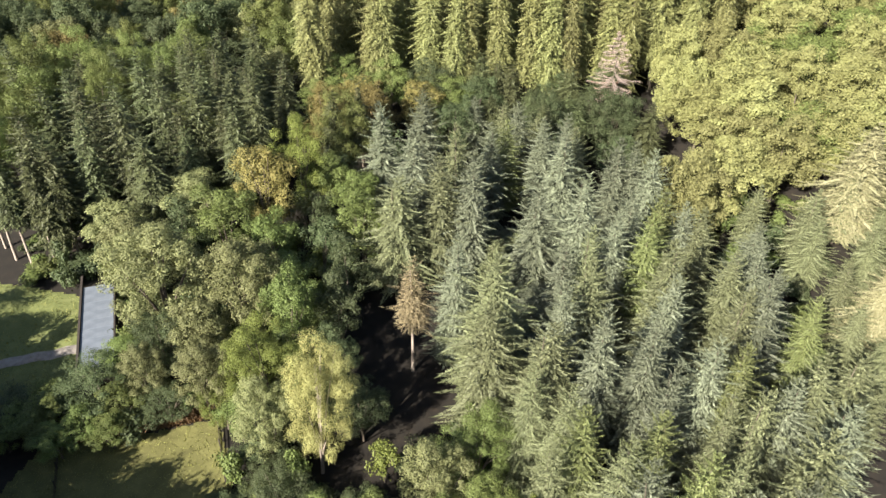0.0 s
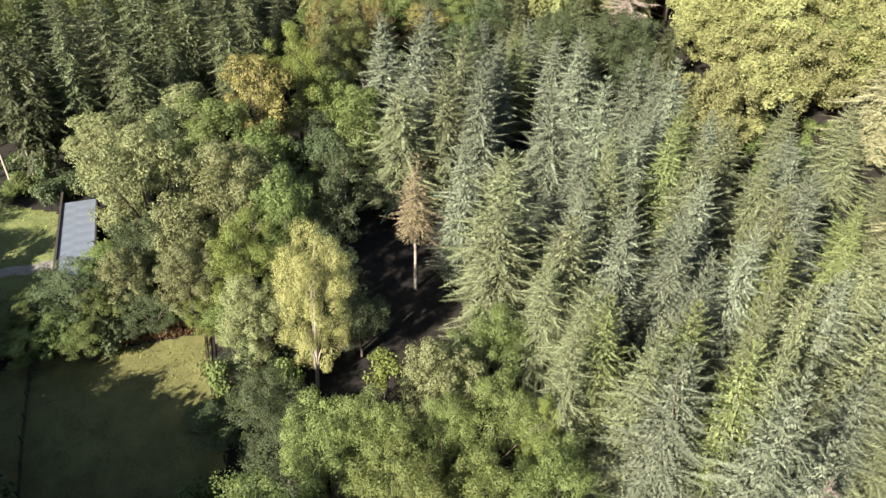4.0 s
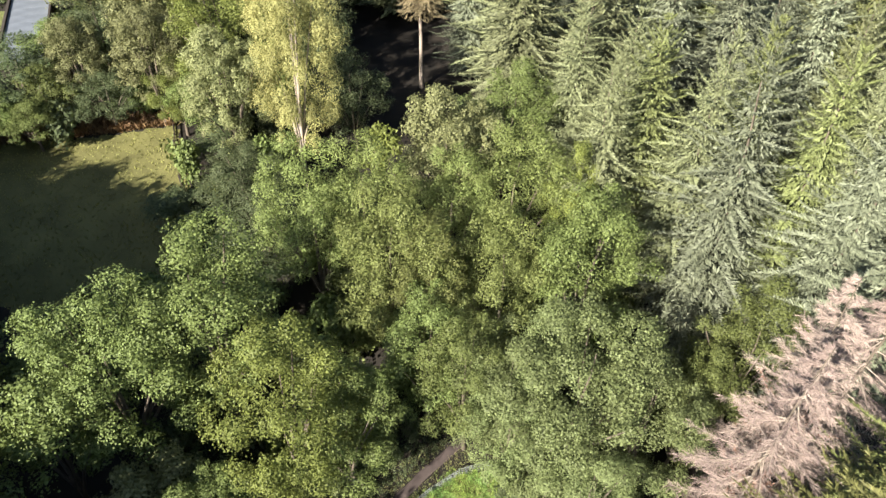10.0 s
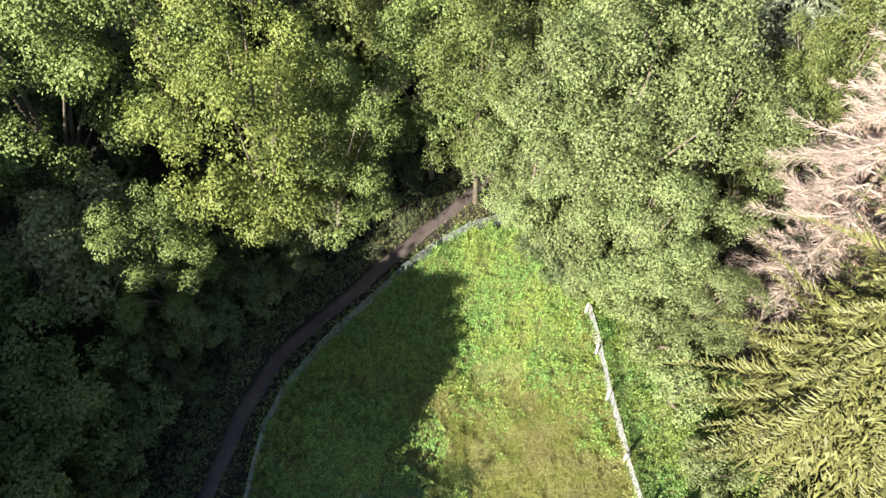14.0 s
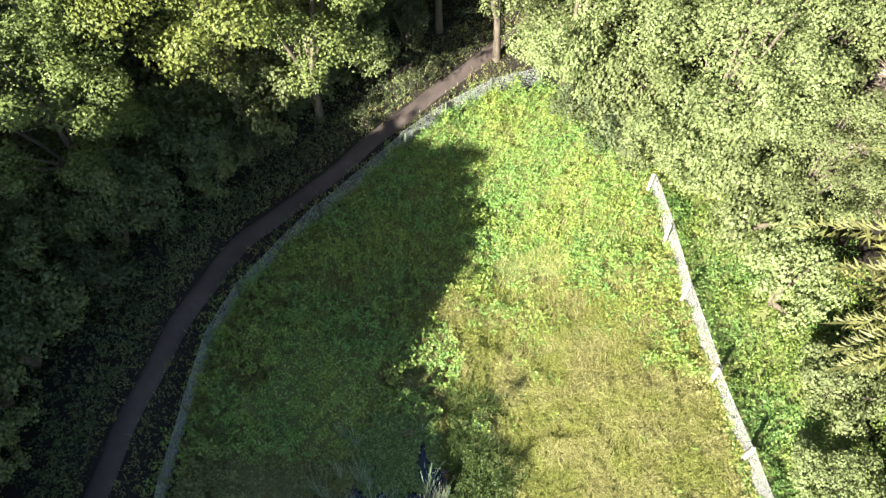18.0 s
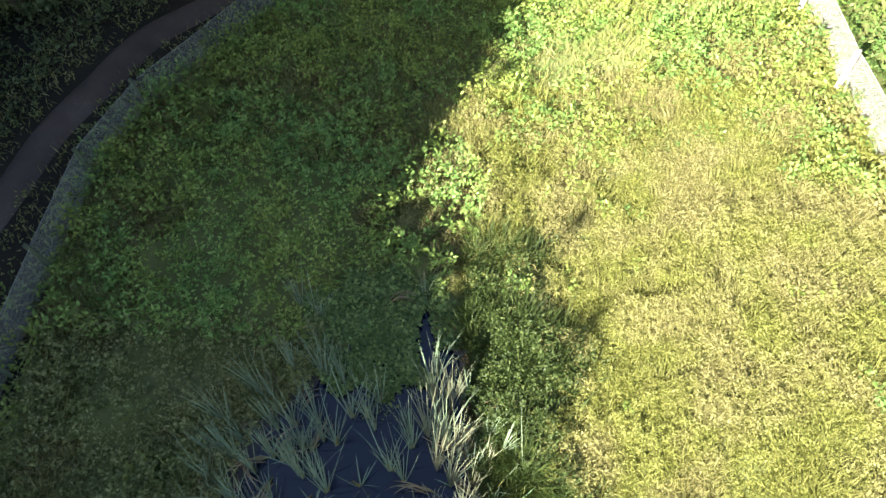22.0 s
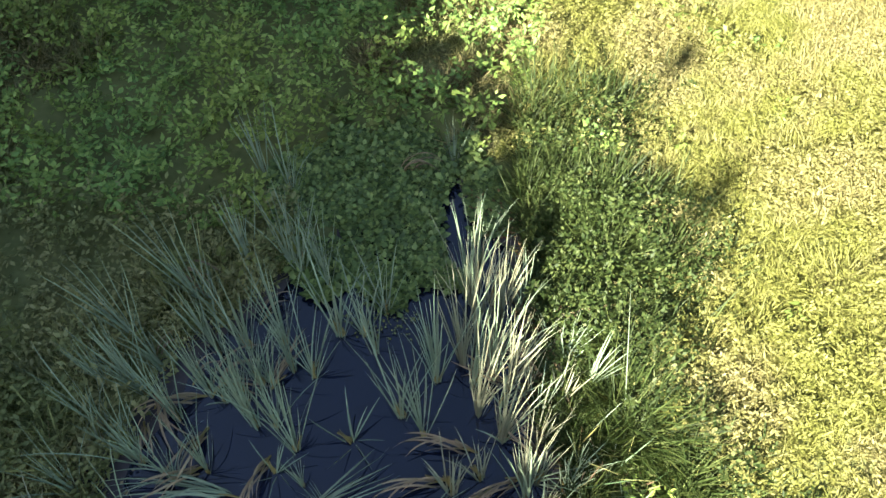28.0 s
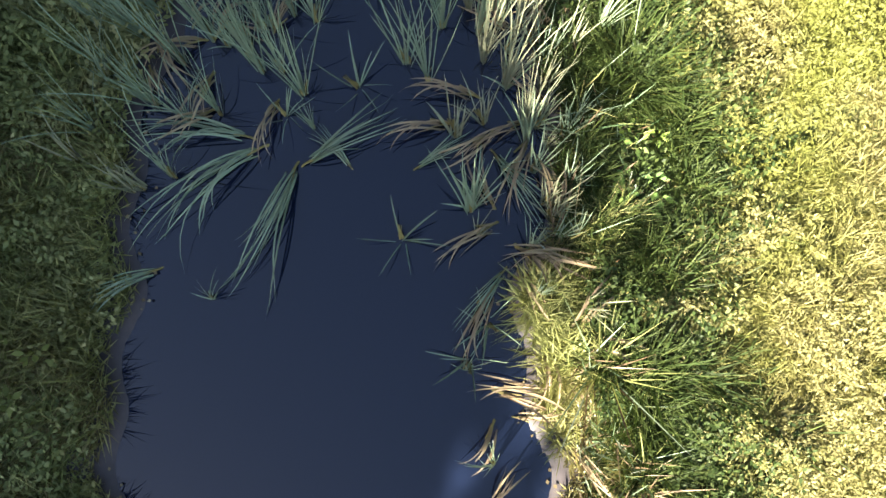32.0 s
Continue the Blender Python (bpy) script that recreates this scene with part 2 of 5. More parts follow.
def fir_crown(seed, H=22.0, R=7.2, bare=0.08, levels=18, per=11, rise=0.0, sprays=24, slope=0.56, thick=1.0, droop=-0.14):
    """Whorls of flat fronds with open gaps between the tiers; each frond a spine with forked side shoots in one plane.
    rise: how steeply the fronds climb (below 0: hang)."""
    g = np.random.default_rng(seed)
    B, A, S, Ln, Wd = [], [], [], [], []
    up = np.array([0, 0, 1.0])
    for i in range(levels):
        f = (i + 0.5) / levels
        z = H * (bare + (1 - bare) * f ** 0.95)
        rad = R * math.tanh(slope * (H - z) / R) + 0.12
        n = max(5, int(round(per * (0.6 + 0.4 * (1 - f)))))
        turn = g.uniform(0, 6.28)
        for j in range(n):
            az = 2 * np.pi * (j + g.uniform(-0.28, 0.28)) / n + turn
            L = rad * g.choice([0.62, 0.85, 1.0, 1.12]) * g.uniform(0.88, 1.1)
            climb = rise + 0.85 * f ** 2.4 + g.normal(0, 0.08)
            out = np.array([np.cos(az), np.sin(az), 0])
            lat = np.cross(up, out)
            m = max(4, int(sprays * (0.35 + 0.65 * L / R)))
            k = np.linspace(0.14, 0.97, m)
            z0 = z + g.normal(0, 0.16)
            bow = g.uniform(-0.1, 0.14)
            pts = up * z0 + out * (L * k)[:, None] + up * (L * climb * k + bow * L * k ** 2)[:, None]
            tang = unit(out + up * (climb + 2 * bow * k)[:, None])
            tip = g.normal(0, 0.2)
            for s in (-1, 1):
                d = unit(tang * g.uniform(0.9, 1.2, (m, 1)) + s * lat * g.uniform(0.7, 1.35, (m, 1)) + up * (g.normal(droop, 0.14, (m, 1)) + s * tip))
                ln = (0.2 + 0.17 * L * (1.04 - k) * np.minimum(1, 0.4 + 1.6 * k)) * g.uniform(0.75, 1.25, m)
                nrm = up * 0.55 + out * 0.9 + s * lat * tip + g.normal(0, 0.25, (m, 3))
                sd = unit(np.cross(d, nrm))
                w = (0.06 + 0.11 * ln) * thick
                B.append(pts), A.append(d), S.append(sd), Ln.append(ln), Wd.append(w)
                for t in (-1, 1):
                    d2 = unit(d + t * sd * g.uniform(0.5, 0.9, (m, 1)) + up * g.normal(droop, 0.2, (m, 1)))
                    B.append(pts + d * (ln * g.uniform(0.25, 0.5, m))[:, None]), A.append(d2), S.append(unit(np.cross(d2, nrm)))
                    Ln.append(ln * g.uniform(0.5, 0.75, m)), Wd.append(0.85 * w)
            B.append(pts[-2:]), A.append(tang[-2:]), S.append(np.stack([lat, lat])), Ln.append(np.full(2, 0.25 + 0.1 * L)), Wd.append(np.full(2, 0.12 * thick))
    m = int(430 * R * R * min(1, 0.4 + 0.6 * thick ** 2))                                        # filler needles round the trunk, added to block sun and darken the core
    f = 1 - np.sqrt(g.uniform(0.004, 0.96, m))
    zf = H * (bare + (1 - bare) * f ** 0.95)
    r = g.uniform(0.05, 0.6, m) * R * np.tanh(slope * (H - zf) / R)
    az = g.uniform(0, 6.28, m)
    out = np.stack([np.cos(az), np.sin(az), 0 * az], -1)
    lat = np.cross(up, out)
    d = unit(out * g.uniform(0.3, 1.1, (m, 1)) - up * g.uniform(0.0, 0.7, (m, 1)) + lat * g.normal(0, 0.5, (m, 1)))
    B.append(out * r[:, None] + up * (zf - 0.3 + rise * r)[:, None]), A.append(d)
    S.append(unit(lat + g.normal(0, 0.35, (m, 3)))), Ln.append(g.uniform(0.4, 0.9, m) * (1.1 - 0.6 * f) * (0.45 + 0.55 * min(1, thick))), Wd.append(g.uniform(0.14, 0.26, m) * min(1, thick))
    return kites(np.concatenate(B), np.concatenate(A), np.concatenate(S), np.concatenate(Ln), np.concatenate(Wd), 0.12)


def leaf_crown(seed, R=4.5, low=4.5, top=16.0, clumps=26, leaves=9000, size=0.26, weep=0.0):
    """A crown of leaf clumps round the ends of the limbs; also the limbs' lines."""
    g = np.random.default_rng(seed)
    mid, hz = (low + top) / 2, (top - low) / 2
    d = unit(g.normal(0, 1, (clumps, 3)) + [0, 0, 0.25])
    far = g.uniform(0.55, 0.97, (clumps, 1))
    c = d * far * [R, R, hz] + [0, 0, mid]
    c[0] = (0, 0, mid + 0.2 * hz)
    r = (g.uniform(0.12, 0.27, clumps) if clumps >= 60 else g.uniform(0.15, 0.36, clumps)) * R
    r[0] = 0.55 * R
    pick = g.choice(clumps, leaves * 2, p=r ** 2 / (r ** 2).sum())
    n = unit(g.normal(0, 1, (leaves * 2, 3)) + [0, 0, 0.25])
    lump = 1 + 0.16 * np.sin(n[:, :1] * 7 + pick[:, None]) * np.cos(n[:, 1:2] * 6 + 2 * pick[:, None])
    depth = 1 - np.abs(g.normal(0, 0.11, (leaves * 2, 1)))
    p = c[pick] + n * r[pick][:, None] * depth * lump * [1, 1, 0.85]
    inside = np.zeros(len(p), bool)
    for k in range(clumps):
        inside |= (np.linalg.norm((p - c[k]) / [1, 1, 0.85], axis=1) < 0.8 * r[k]) & (pick != k)
    per = 20                                            # leaves on one spray
    keep = np.flatnonzero(~inside)[:leaves // per]
    mid_p, n = np.repeat(p[keep], per, 0), np.repeat(n[keep], per, 0)
    wide = np.repeat(g.uniform(0.6, 1.25, (len(keep), 1)), per, 0) * (0.9 * size + 0.035 * R)
    off = g.normal(0, 1, mid_p.shape) * wide
    off -= n * (off * n).sum(1, keepdims=True) * 0.4
    p = mid_p + off - n * (np.linalg.norm(off, axis=1, keepdims=True) ** 2 / (3.2 * wide))
    nn = unit(n * 0.75 + [0, 0, 0.45] + off / wide * 0.42 + g.normal(0, 0.36, p.shape))
    al = unit(np.cross(nn, g.normal(0, 1, p.shape)) + n * 0.35 - np.array([0, 0, 1.0]) * (0.25 + weep))
    sd = unit(np.cross(al, nn))
    s = size * g.uniform(0.55, 1.3, len(p))
    m = 26 * clumps                                     # larger leaves inside the clumps, added to stop light passing through
    who = g.integers(0, clumps, m)
    pin = c[who] + unit(g.normal(0, 1, (m, 3))) * (r[who] * g.uniform(0.1, 0.6, m))[:, None]
    ain = unit(g.normal(0, 1, (m, 3)))
    p, al, sd = np.concatenate([p, pin]), np.concatenate([al, ain]), np.concatenate([sd, unit(np.cross(ain, g.normal(0, 1, (m, 3))))])
    s = np.concatenate([s, np.minimum(0.085 * R, 1.8 * size) * g.uniform(0.7, 1.3, m)])
    crown = kites(p, al, sd, s * (1 + weep), s * 0.75, 0.18, 0.5)
    limbs = [[(0, 0, low * 0.8, 0.16), (*(c[k] * [0.4, 0.4, 0.5] + [0, 0, low * 0.45]), 0.1), (*c[k], 0.03)] for k in range(1, min(clumps, 12))]
    return crown, limbs


def stem(H, r0, r1=0.03, bend=0.15, seed=0, sides=8):
    g = np.random.default_rng(seed)
    z = np.linspace(-0.4, H, 7)
    w = np.cumsum(g.normal(0, bend, (7, 2)), 0) * (z / H)[:, None]
    return [(w[i, 0], w[i, 1], z[i], r0 + (r1 - r0) * max(0, z[i]) / H + (0.12 * r0 if i == 0 else 0)) for i in range(7)]


def tree(name, label, crown, trunk, crown_mat, bark, height, limbs=(), group="", category="tree"):
    """A model tree with its parts, to be set out by plant()."""
    e = tagged(new(name), label, category, group)
    part("trunk", mesh_of("trunk", *tubes([trunk]), M[bark]), e)
    for limb in limbs:
        part("limb", mesh_of("limb", *tubes([limb], 5), M[bark]), e)
    part("crown", mesh_of("crown", *crown, M[crown_mat]), e)
    return {"ob": e, "height": height, "free": True}


# ---- the lie of the land ----
def smooth(a, b, v):
    t = np.clip((v - a) / (b - a), 0, 1)
    return t * t * (3 - 2 * t)


def pond_edge(x, y):
    """Below 1 inside the pond."""
    w = 2.35 - 1.6 * smooth(1.8, 5.2, y) + 0.12 * np.sin(y * 2.1) + 0.1 * np.sin(y * 4.7 + 1)
    cx = -1.4 + 1.15 * smooth(1.5, 5.0, y) + 0.1 * np.sin(y * 1.3)
    return np.hypot((x - cx) / w, np.maximum(0, np.abs(y + 1.5) - 5.5) / 1.5)


def fenced(x, y):
    left = np.interp(y, [-14, 3.6, 7.3, 9.4, 11.6, 14.3, 16.5, 18.4, 20.4, 21], [-7.7, -7.6, -7.4, -7.2, -6.1, -4.3, -2.3, -0.1, 2.8, 5.2])
    return (x > left) & (x < 9.6)


def ground(x, y):
    x, y = np.asarray(x, float), np.asarray(y, float)
    side, north = smooth(3.4, 8.8, np.abs(x + 0.9)), smooth(14.5, 20, y)
    h = 0.1 + 1.2 * (1 - (1 - side) * (1 - 0.75 * north))
    h = h + 7.0 * smooth(19, 48, y) + 0.06 * np.maximum(0, y - 48) + 0.07 * np.maximum(0, y - 90)
    h = h + 0.25 * np.maximum(0, x - 36) * smooth(45, 100, y)
    h = h + 0.12 * np.sin(x * 0.7 + 1) * np.sin(y * 0.6) * smooth(5, 15, np.abs(x + 0.9) + np.abs(y - 5) * 0.2)
    e = pond_edge(x, y)
    return h * smooth(0.98, 1.45, e) + 0.03 - 0.6 * (1 - smooth(0.6, 0.97, e))


M["mud"] = rough_stuff("wet_mud", [(0.3, (0.032, 0.027, 0.027)), (0.7, (0.07, 0.058, 0.06))], 2.0, 0.2, 0.5, fine=20)
M["lawn_soil"] = rough_stuff("short_turf", [(0.3, (0.08, 0.075, 0.026)), (0.5, (0.13, 0.124, 0.04)), (0.7, (0.19, 0.18, 0.062))], 0.5, 0.6, fine=9)
M["turf"] = rough_stuff("turf", [(0.3, (0.09, 0.105, 0.032)), (0.5, (0.14, 0.16, 0.05)), (0.7, (0.2, 0.21, 0.08))], 0.5, 0.6, fine=9)
# near-black: the shade of the forest floor is put into this colour
M["soil"] = rough_stuff("shade_dark_litter", [(0.3, (0.009, 0.007, 0.005)), (0.55, (0.018, 0.014, 0.009)), (0.75, (0.036, 0.024, 0.015))], 0.8, 0.5, fine=12)


def grid_axis(lo, hi, fine_lo, fine_hi, fine, coarse):
    return np.unique(np.concatenate([np.arange(lo, fine_lo, coarse), np.arange(fine_lo, fine_hi, fine), np.arange(fine_hi, hi + 1, coarse)]))


def in_poly(x, y, poly):
    c = np.zeros(np.shape(x), bool)
    for (x0, y0), (x1, y1) in zip(poly, poly[1:] + poly[:1]):
        c ^= ((y0 > y) != (y1 > y)) & (x < (x1 - x0) * (y - y0) / (y1 - y0 + 1e-12) + x0)
    return c


LAWN = [(-44, 51.5), (-34, 52), (-24, 54.5), (-20.5, 45), (-18.5, 38), (-23, 32), (-38, 34), (-47, 42)]
YARD = [(-66, 82), (-49.5, 78), (-43, 58), (-58, 54)]
gx = np.unique(np.concatenate([grid_axis(-900, 900, -66, 14, 0.5, 6), np.arange(-5, 3, 0.125)]))
gy = np.unique(np.concatenate([grid_axis(-700, 1200, -14, 84, 0.5, 6), np.arange(-7, 6.5, 0.125)]))
X, Y = np.meshgrid(gx, gy)
nx, ny = len(gx), len(gy)
ii, jj = np.meshgrid(np.arange(ny - 1), np.arange(nx - 1), indexing="ij")
a = ii * nx + jj
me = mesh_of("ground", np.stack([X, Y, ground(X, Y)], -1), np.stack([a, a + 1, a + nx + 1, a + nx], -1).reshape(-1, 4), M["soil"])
me.materials.append(M["turf"])
mx, my = (X[:-1, :-1] + X[1:, 1:]) / 2, (Y[:-1, :-1] + Y[1:, 1:]) / 2
grassy = in_poly(mx, my, YARD) | ((fenced(mx, my) | ((mx > 9.5) & (mx < 14))) & (my < 20.5) & (my > -14))
me.materials.append(M["mud"])
me.materials.append(M["lawn_soil"])
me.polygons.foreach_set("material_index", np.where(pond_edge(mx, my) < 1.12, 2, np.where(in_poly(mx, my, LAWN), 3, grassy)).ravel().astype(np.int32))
me.polygons.foreach_set("use_smooth", np.ones(len(me.polygons), bool))
tagged(new("ground", me), "woodland soil strewn with leaf litter, coloured near-black for the forest's shade", "ground", kind="structure")

# water
m, nt, b = material("pond_water")
b.inputs["Base Color"].default_value = (0.0035, 0.006, 0.015, 1)
b.inputs["Roughness"].default_value = 0.04
b.inputs["IOR"].default_value = 1.38
n = noise_node(nt, 1.6, 3.0, nt.nodes.new("ShaderNodeTexCoord").outputs["Object"])
bp = nt.nodes.new("ShaderNodeBump")
bp.inputs["Strength"].default_value = 0.05
nt.links.new(n.outputs["Fac"], bp.inputs["Height"])
nt.links.new(bp.outputs[0], b.inputs["Normal"])
M["water"] = m
wx, wy = np.meshgrid(np.linspace(-5.5, 3, 18), np.linspace(-9.5, 6.5, 33))
a = (np.arange(32)[:, None] * 18 + np.arange(17)[None]).ravel()
tagged(new("water", mesh_of("water", np.stack([wx, wy, 0 * wx], -1), np.stack([a, a + 1, a + 19, a + 18], -1), M["water"])),
       "still dark blue pond water mirroring the sky", "water", kind="structure")

# ---- the field round the pond ----
M["nettle"] = leafy("nettle_leaves", [(0.0, (0.11, 0.22, 0.06)), (0.5, (0.185, 0.34, 0.088)), (1.0, (0.3, 0.48, 0.13))], 0.0, 0.35, 0.55, 0.5, [(0.0, (0.15, 0.225, 0.05)), (0.5, (0.255, 0.35, 0.073)), (1.0, (0.37, 0.49, 0.12))])
M["meadow"] = leafy("meadow_leaves", [(0.0, (0.188, 0.220, 0.048)), (0.5, (0.256, 0.288, 0.069)), (1.0, (0.369, 0.393, 0.117))], 0.0, 0.38, 0.6, 0.7, [(0.0, (0.237, 0.234, 0.075)), (0.5, (0.325, 0.317, 0.117)), (1.0, (0.456, 0.439, 0.202))])
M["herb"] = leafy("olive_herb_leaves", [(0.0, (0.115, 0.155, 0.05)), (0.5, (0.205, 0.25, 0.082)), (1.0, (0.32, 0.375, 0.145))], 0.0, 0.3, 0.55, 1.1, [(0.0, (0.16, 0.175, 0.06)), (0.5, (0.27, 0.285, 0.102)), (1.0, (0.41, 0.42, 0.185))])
# dark by kind, and darkened more to stand in for cattail shade
M["lush"] = leafy("shade_dark_lush_leaves", [(0.0, (0.023, 0.046, 0.01)), (0.5, (0.045, 0.077, 0.017)), (1.0, (0.094, 0.132, 0.036))], 0.0, 0.3)
M["straw"] = leafy("dry_straw", [(0.0, (0.2, 0.15, 0.07)), (0.5, (0.36, 0.3, 0.16)), (1.0, (0.52, 0.46, 0.28))], 0.0, 0.25)
M["bracken"] = leafy("dry_bracken", [(0.0, (0.13, 0.07, 0.03)), (0.5, (0.26, 0.16, 0.08)), (1.0, (0.36, 0.25, 0.12))], 0.0, 0.2)


LATTICE = np.random.default_rng(3).normal(0, 1, (256, 256))


def patchy(x, y, f, seed):
    """Smooth uneven patches, about 3 / f metres across, of both signs."""
    out, amp = 0.0, 0.95
    for k in (0.32, 0.81):
        u, v = x * f * k + 3.7 * seed + 500, y * f * k + 1.9 * seed + 500
        i, j = np.floor(u).astype(int), np.floor(v).astype(int)
        a, b = u - i, v - j
        a, b = a * a * (3 - 2 * a), b * b * (3 - 2 * b)
        h = LATTICE[i % 256, j % 256] * (1 - a) * (1 - b) + LATTICE[(i + 1) % 256, j % 256] * a * (1 - b) + LATTICE[i % 256, (j + 1) % 256] * (1 - a) * b + LATTICE[(i + 1) % 256, (j + 1) % 256] * a * b
        out, amp = out + amp * h, 0.55
    return out


def leaves_on(x, y, low, high, size, mat, name, label, category, per=7, wide=0.5):
    """Herbs: each plant a loose whorl of leaves round a stem; their height comes and goes in patches."""
    k = len(x) // per
    tall = np.clip(0.45 + 0.26 * patchy(x[:k], y[:k], 2.6, 1.5) + 0.34 * patchy(x[:k], y[:k], 7.3, 0.4) + rng.normal(0, 0.15, k), 0.03, 1.5)
    px, py, tall = (np.repeat(v, per) for v in (x[:k], y[:k], tall))
    n = len(px)
    az, f = rng.uniform(0, 6.28, n), rng.uniform(0.25, 1, n)
    s = size * rng.uniform(0.6, 1.5, n)
    out = np.stack([np.cos(az), np.sin(az), rng.normal(0.1, 0.45, n)], -1)
    al = unit(out)
    base = np.stack([px, py, np.maximum(ground(px, py), 0) + low + (high - low) * tall * f], -1) + al * (s * rng.uniform(0.1, 0.7, n))[:, None]
    sd = unit(np.cross(np.stack([rng.normal(0, 0.35, n), rng.normal(0, 0.35, n), np.ones(n)], -1), al))
    v, q = kites(base, al, sd, s, s * wide, 0.18)
    return tagged(new(name, mesh_of(name, v, q, mat)), label, category, kind="stuff")


def blades_on(x, y, length, mat, name, label, category, lean=0.6, width=0.012):
    """Grass: narrow blades that stand and lean over."""
    n = len(x)
    az = rng.uniform(0, 6.28, n)
    k = lean * rng.uniform(0.3, 1.4, n)
    d = unit(np.stack([np.cos(az) * k, np.sin(az) * k, np.ones(n)], -1))
    s = unit(np.cross(d, np.stack([np.cos(az), np.sin(az), np.full(n, 0.3)], -1) + rng.normal(0, 0.3, (n, 3))))
    v, q = kites(np.stack([x, y, ground(x, y) - 0.02], -1), d, s, length * rng.uniform(0.5, 1.3, n) * np.clip(0.9 + 0.4 * patchy(x, y, 6.1, 0.9), 0.35, 1.7), width * rng.uniform(0.7, 1.5, n), 0.1)
    return tagged(new(name, mesh_of(name, v, q, mat)), label, category, kind="stuff")


def scatter(n, x0, x1, y0, y1, keep=None):
    x, y = rng.uniform(x0, x1, n), rng.uniform(y0, y1, n)
    k = (pond_edge(x, y) > 1.0)
    if keep is not None:
        k &= keep(x, y)
    return x[k], y[k]


M["sedge"] = leafy("dry_olive_grass", [(0.0, (0.138, 0.127, 0.046)), (0.5, (0.276, 0.259, 0.103)), (1.0, (0.437, 0.402, 0.196))], 0.0, 0.3, 0.6, 0.6, [(0.0, (0.138, 0.155, 0.048)), (0.5, (0.265, 0.299, 0.098)), (1.0, (0.391, 0.425, 0.172))])
M["brooklime"] = leafy("brooklime_leaves", [(0.0, (0.082, 0.143, 0.045)), (0.5, (0.162, 0.26, 0.075)), (1.0, (0.308, 0.437, 0.133))], 0.0, 0.25, 0.5)
marsh = lambda x, y: ((x + 0.95 + 0.12 * np.sin(5 * y)) / 1.55) ** 2 + ((y - 4.8) / 1.35) ** 2 < 1 + 0.2 * np.sin(7 * x + 2 * y)
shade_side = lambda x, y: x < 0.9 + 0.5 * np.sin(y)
lit = lambda x, y: fenced(x, y) & ~shade_side(x, y) & ((y > 5.5) | (x + rng.normal(0, 0.3, len(x)) > 2.3 + 0.4 * np.sin(2 * y)))
near = lambda x, y: fenced(x, y)
weedy = lambda x, y: fenced(x, y) & ~marsh(x, y) & (((x < 0.8 + 0.6 * np.sin(y)) & (y > 4.5) & (patchy(x, y, 0.95, 2.2) + rng.normal(0, 0.35, len(x)) > -0.35)) | ((y + rng.normal(0, 1.3, len(x)) > 11 + 1.2 * np.sin(x * 1.3) - 0.2 * x) & (patchy(x, y, 1.1, 1.0) > -0.9)))
leaves_on(*scatter(190000, -7.8, 9.8, -6, 20.5, weedy), 0.08, 0.75, 0.092, M["nettle"], "nettles", "knee-high green nettles and brambles covering the field", "weeds", 9)
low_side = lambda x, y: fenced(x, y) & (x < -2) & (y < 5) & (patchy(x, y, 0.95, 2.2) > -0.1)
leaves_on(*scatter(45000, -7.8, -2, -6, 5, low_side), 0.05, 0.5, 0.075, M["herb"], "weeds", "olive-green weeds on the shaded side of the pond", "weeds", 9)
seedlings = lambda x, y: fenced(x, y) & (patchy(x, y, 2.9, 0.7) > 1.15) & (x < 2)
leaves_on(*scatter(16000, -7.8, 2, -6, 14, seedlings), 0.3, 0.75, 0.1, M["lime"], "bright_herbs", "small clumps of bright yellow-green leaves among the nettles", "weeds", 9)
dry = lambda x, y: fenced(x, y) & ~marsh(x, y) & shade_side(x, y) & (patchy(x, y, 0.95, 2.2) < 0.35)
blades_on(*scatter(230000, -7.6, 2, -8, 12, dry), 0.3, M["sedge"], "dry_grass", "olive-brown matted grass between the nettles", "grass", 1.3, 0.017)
leaves_on(*scatter(90000, 2, 9.7, -5, 9.5, lit), 0.02, 0.32, 0.042, M["meadow"], "meadow_herbs", "low yellow-green herbs of the meadow", "weeds")
leaves_on(*scatter(520000, 0, 9.7, -8, 11, lit), 0.02, 0.42, 0.046, M["meadow"], "meadow_herbs", "small-leaved pale herbs of the sunlit meadow", "weeds", 14, 0.36)
leaves_on(*scatter(45000, -7.8, 9.8, 8.5, 20.5, near), 0.02, 0.25, 0.085, M["nettle"], "meadow_herbs", "low yellow-green herbs of the meadow", "weeds", 7, 0.3)
blades_on(*scatter(330000, -1, 9.7, -8, 11, lit), 0.29, M["meadow"], "meadow_grass", "yellow-green meadow grass leaning over", "grass", 1.25, 0.011)
blades_on(*scatter(40000, -7.8, 9.8, 9, 20.5, near), 0.32, M["meadow"], "meadow_grass", "yellow-green meadow grass leaning over", "grass", 0.9, 0.02)
clumps = lambda x, y: (x > 1.7) & (x < 9.8) & (patchy(x, y, 1.9, 0.3) > 0.75)
leaves_on(*scatter(30000, 1.5, 10, -5, 14, clumps), 0.1, 0.6, 0.09, M["nettle"], "meadow_weeds", "taller green weeds in tufts on the sunlit meadow", "weeds", 9)
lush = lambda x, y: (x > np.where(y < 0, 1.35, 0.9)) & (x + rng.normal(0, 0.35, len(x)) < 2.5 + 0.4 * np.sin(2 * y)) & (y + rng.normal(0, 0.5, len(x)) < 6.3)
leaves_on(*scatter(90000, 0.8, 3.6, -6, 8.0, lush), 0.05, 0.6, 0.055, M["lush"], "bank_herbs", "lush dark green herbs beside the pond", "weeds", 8)
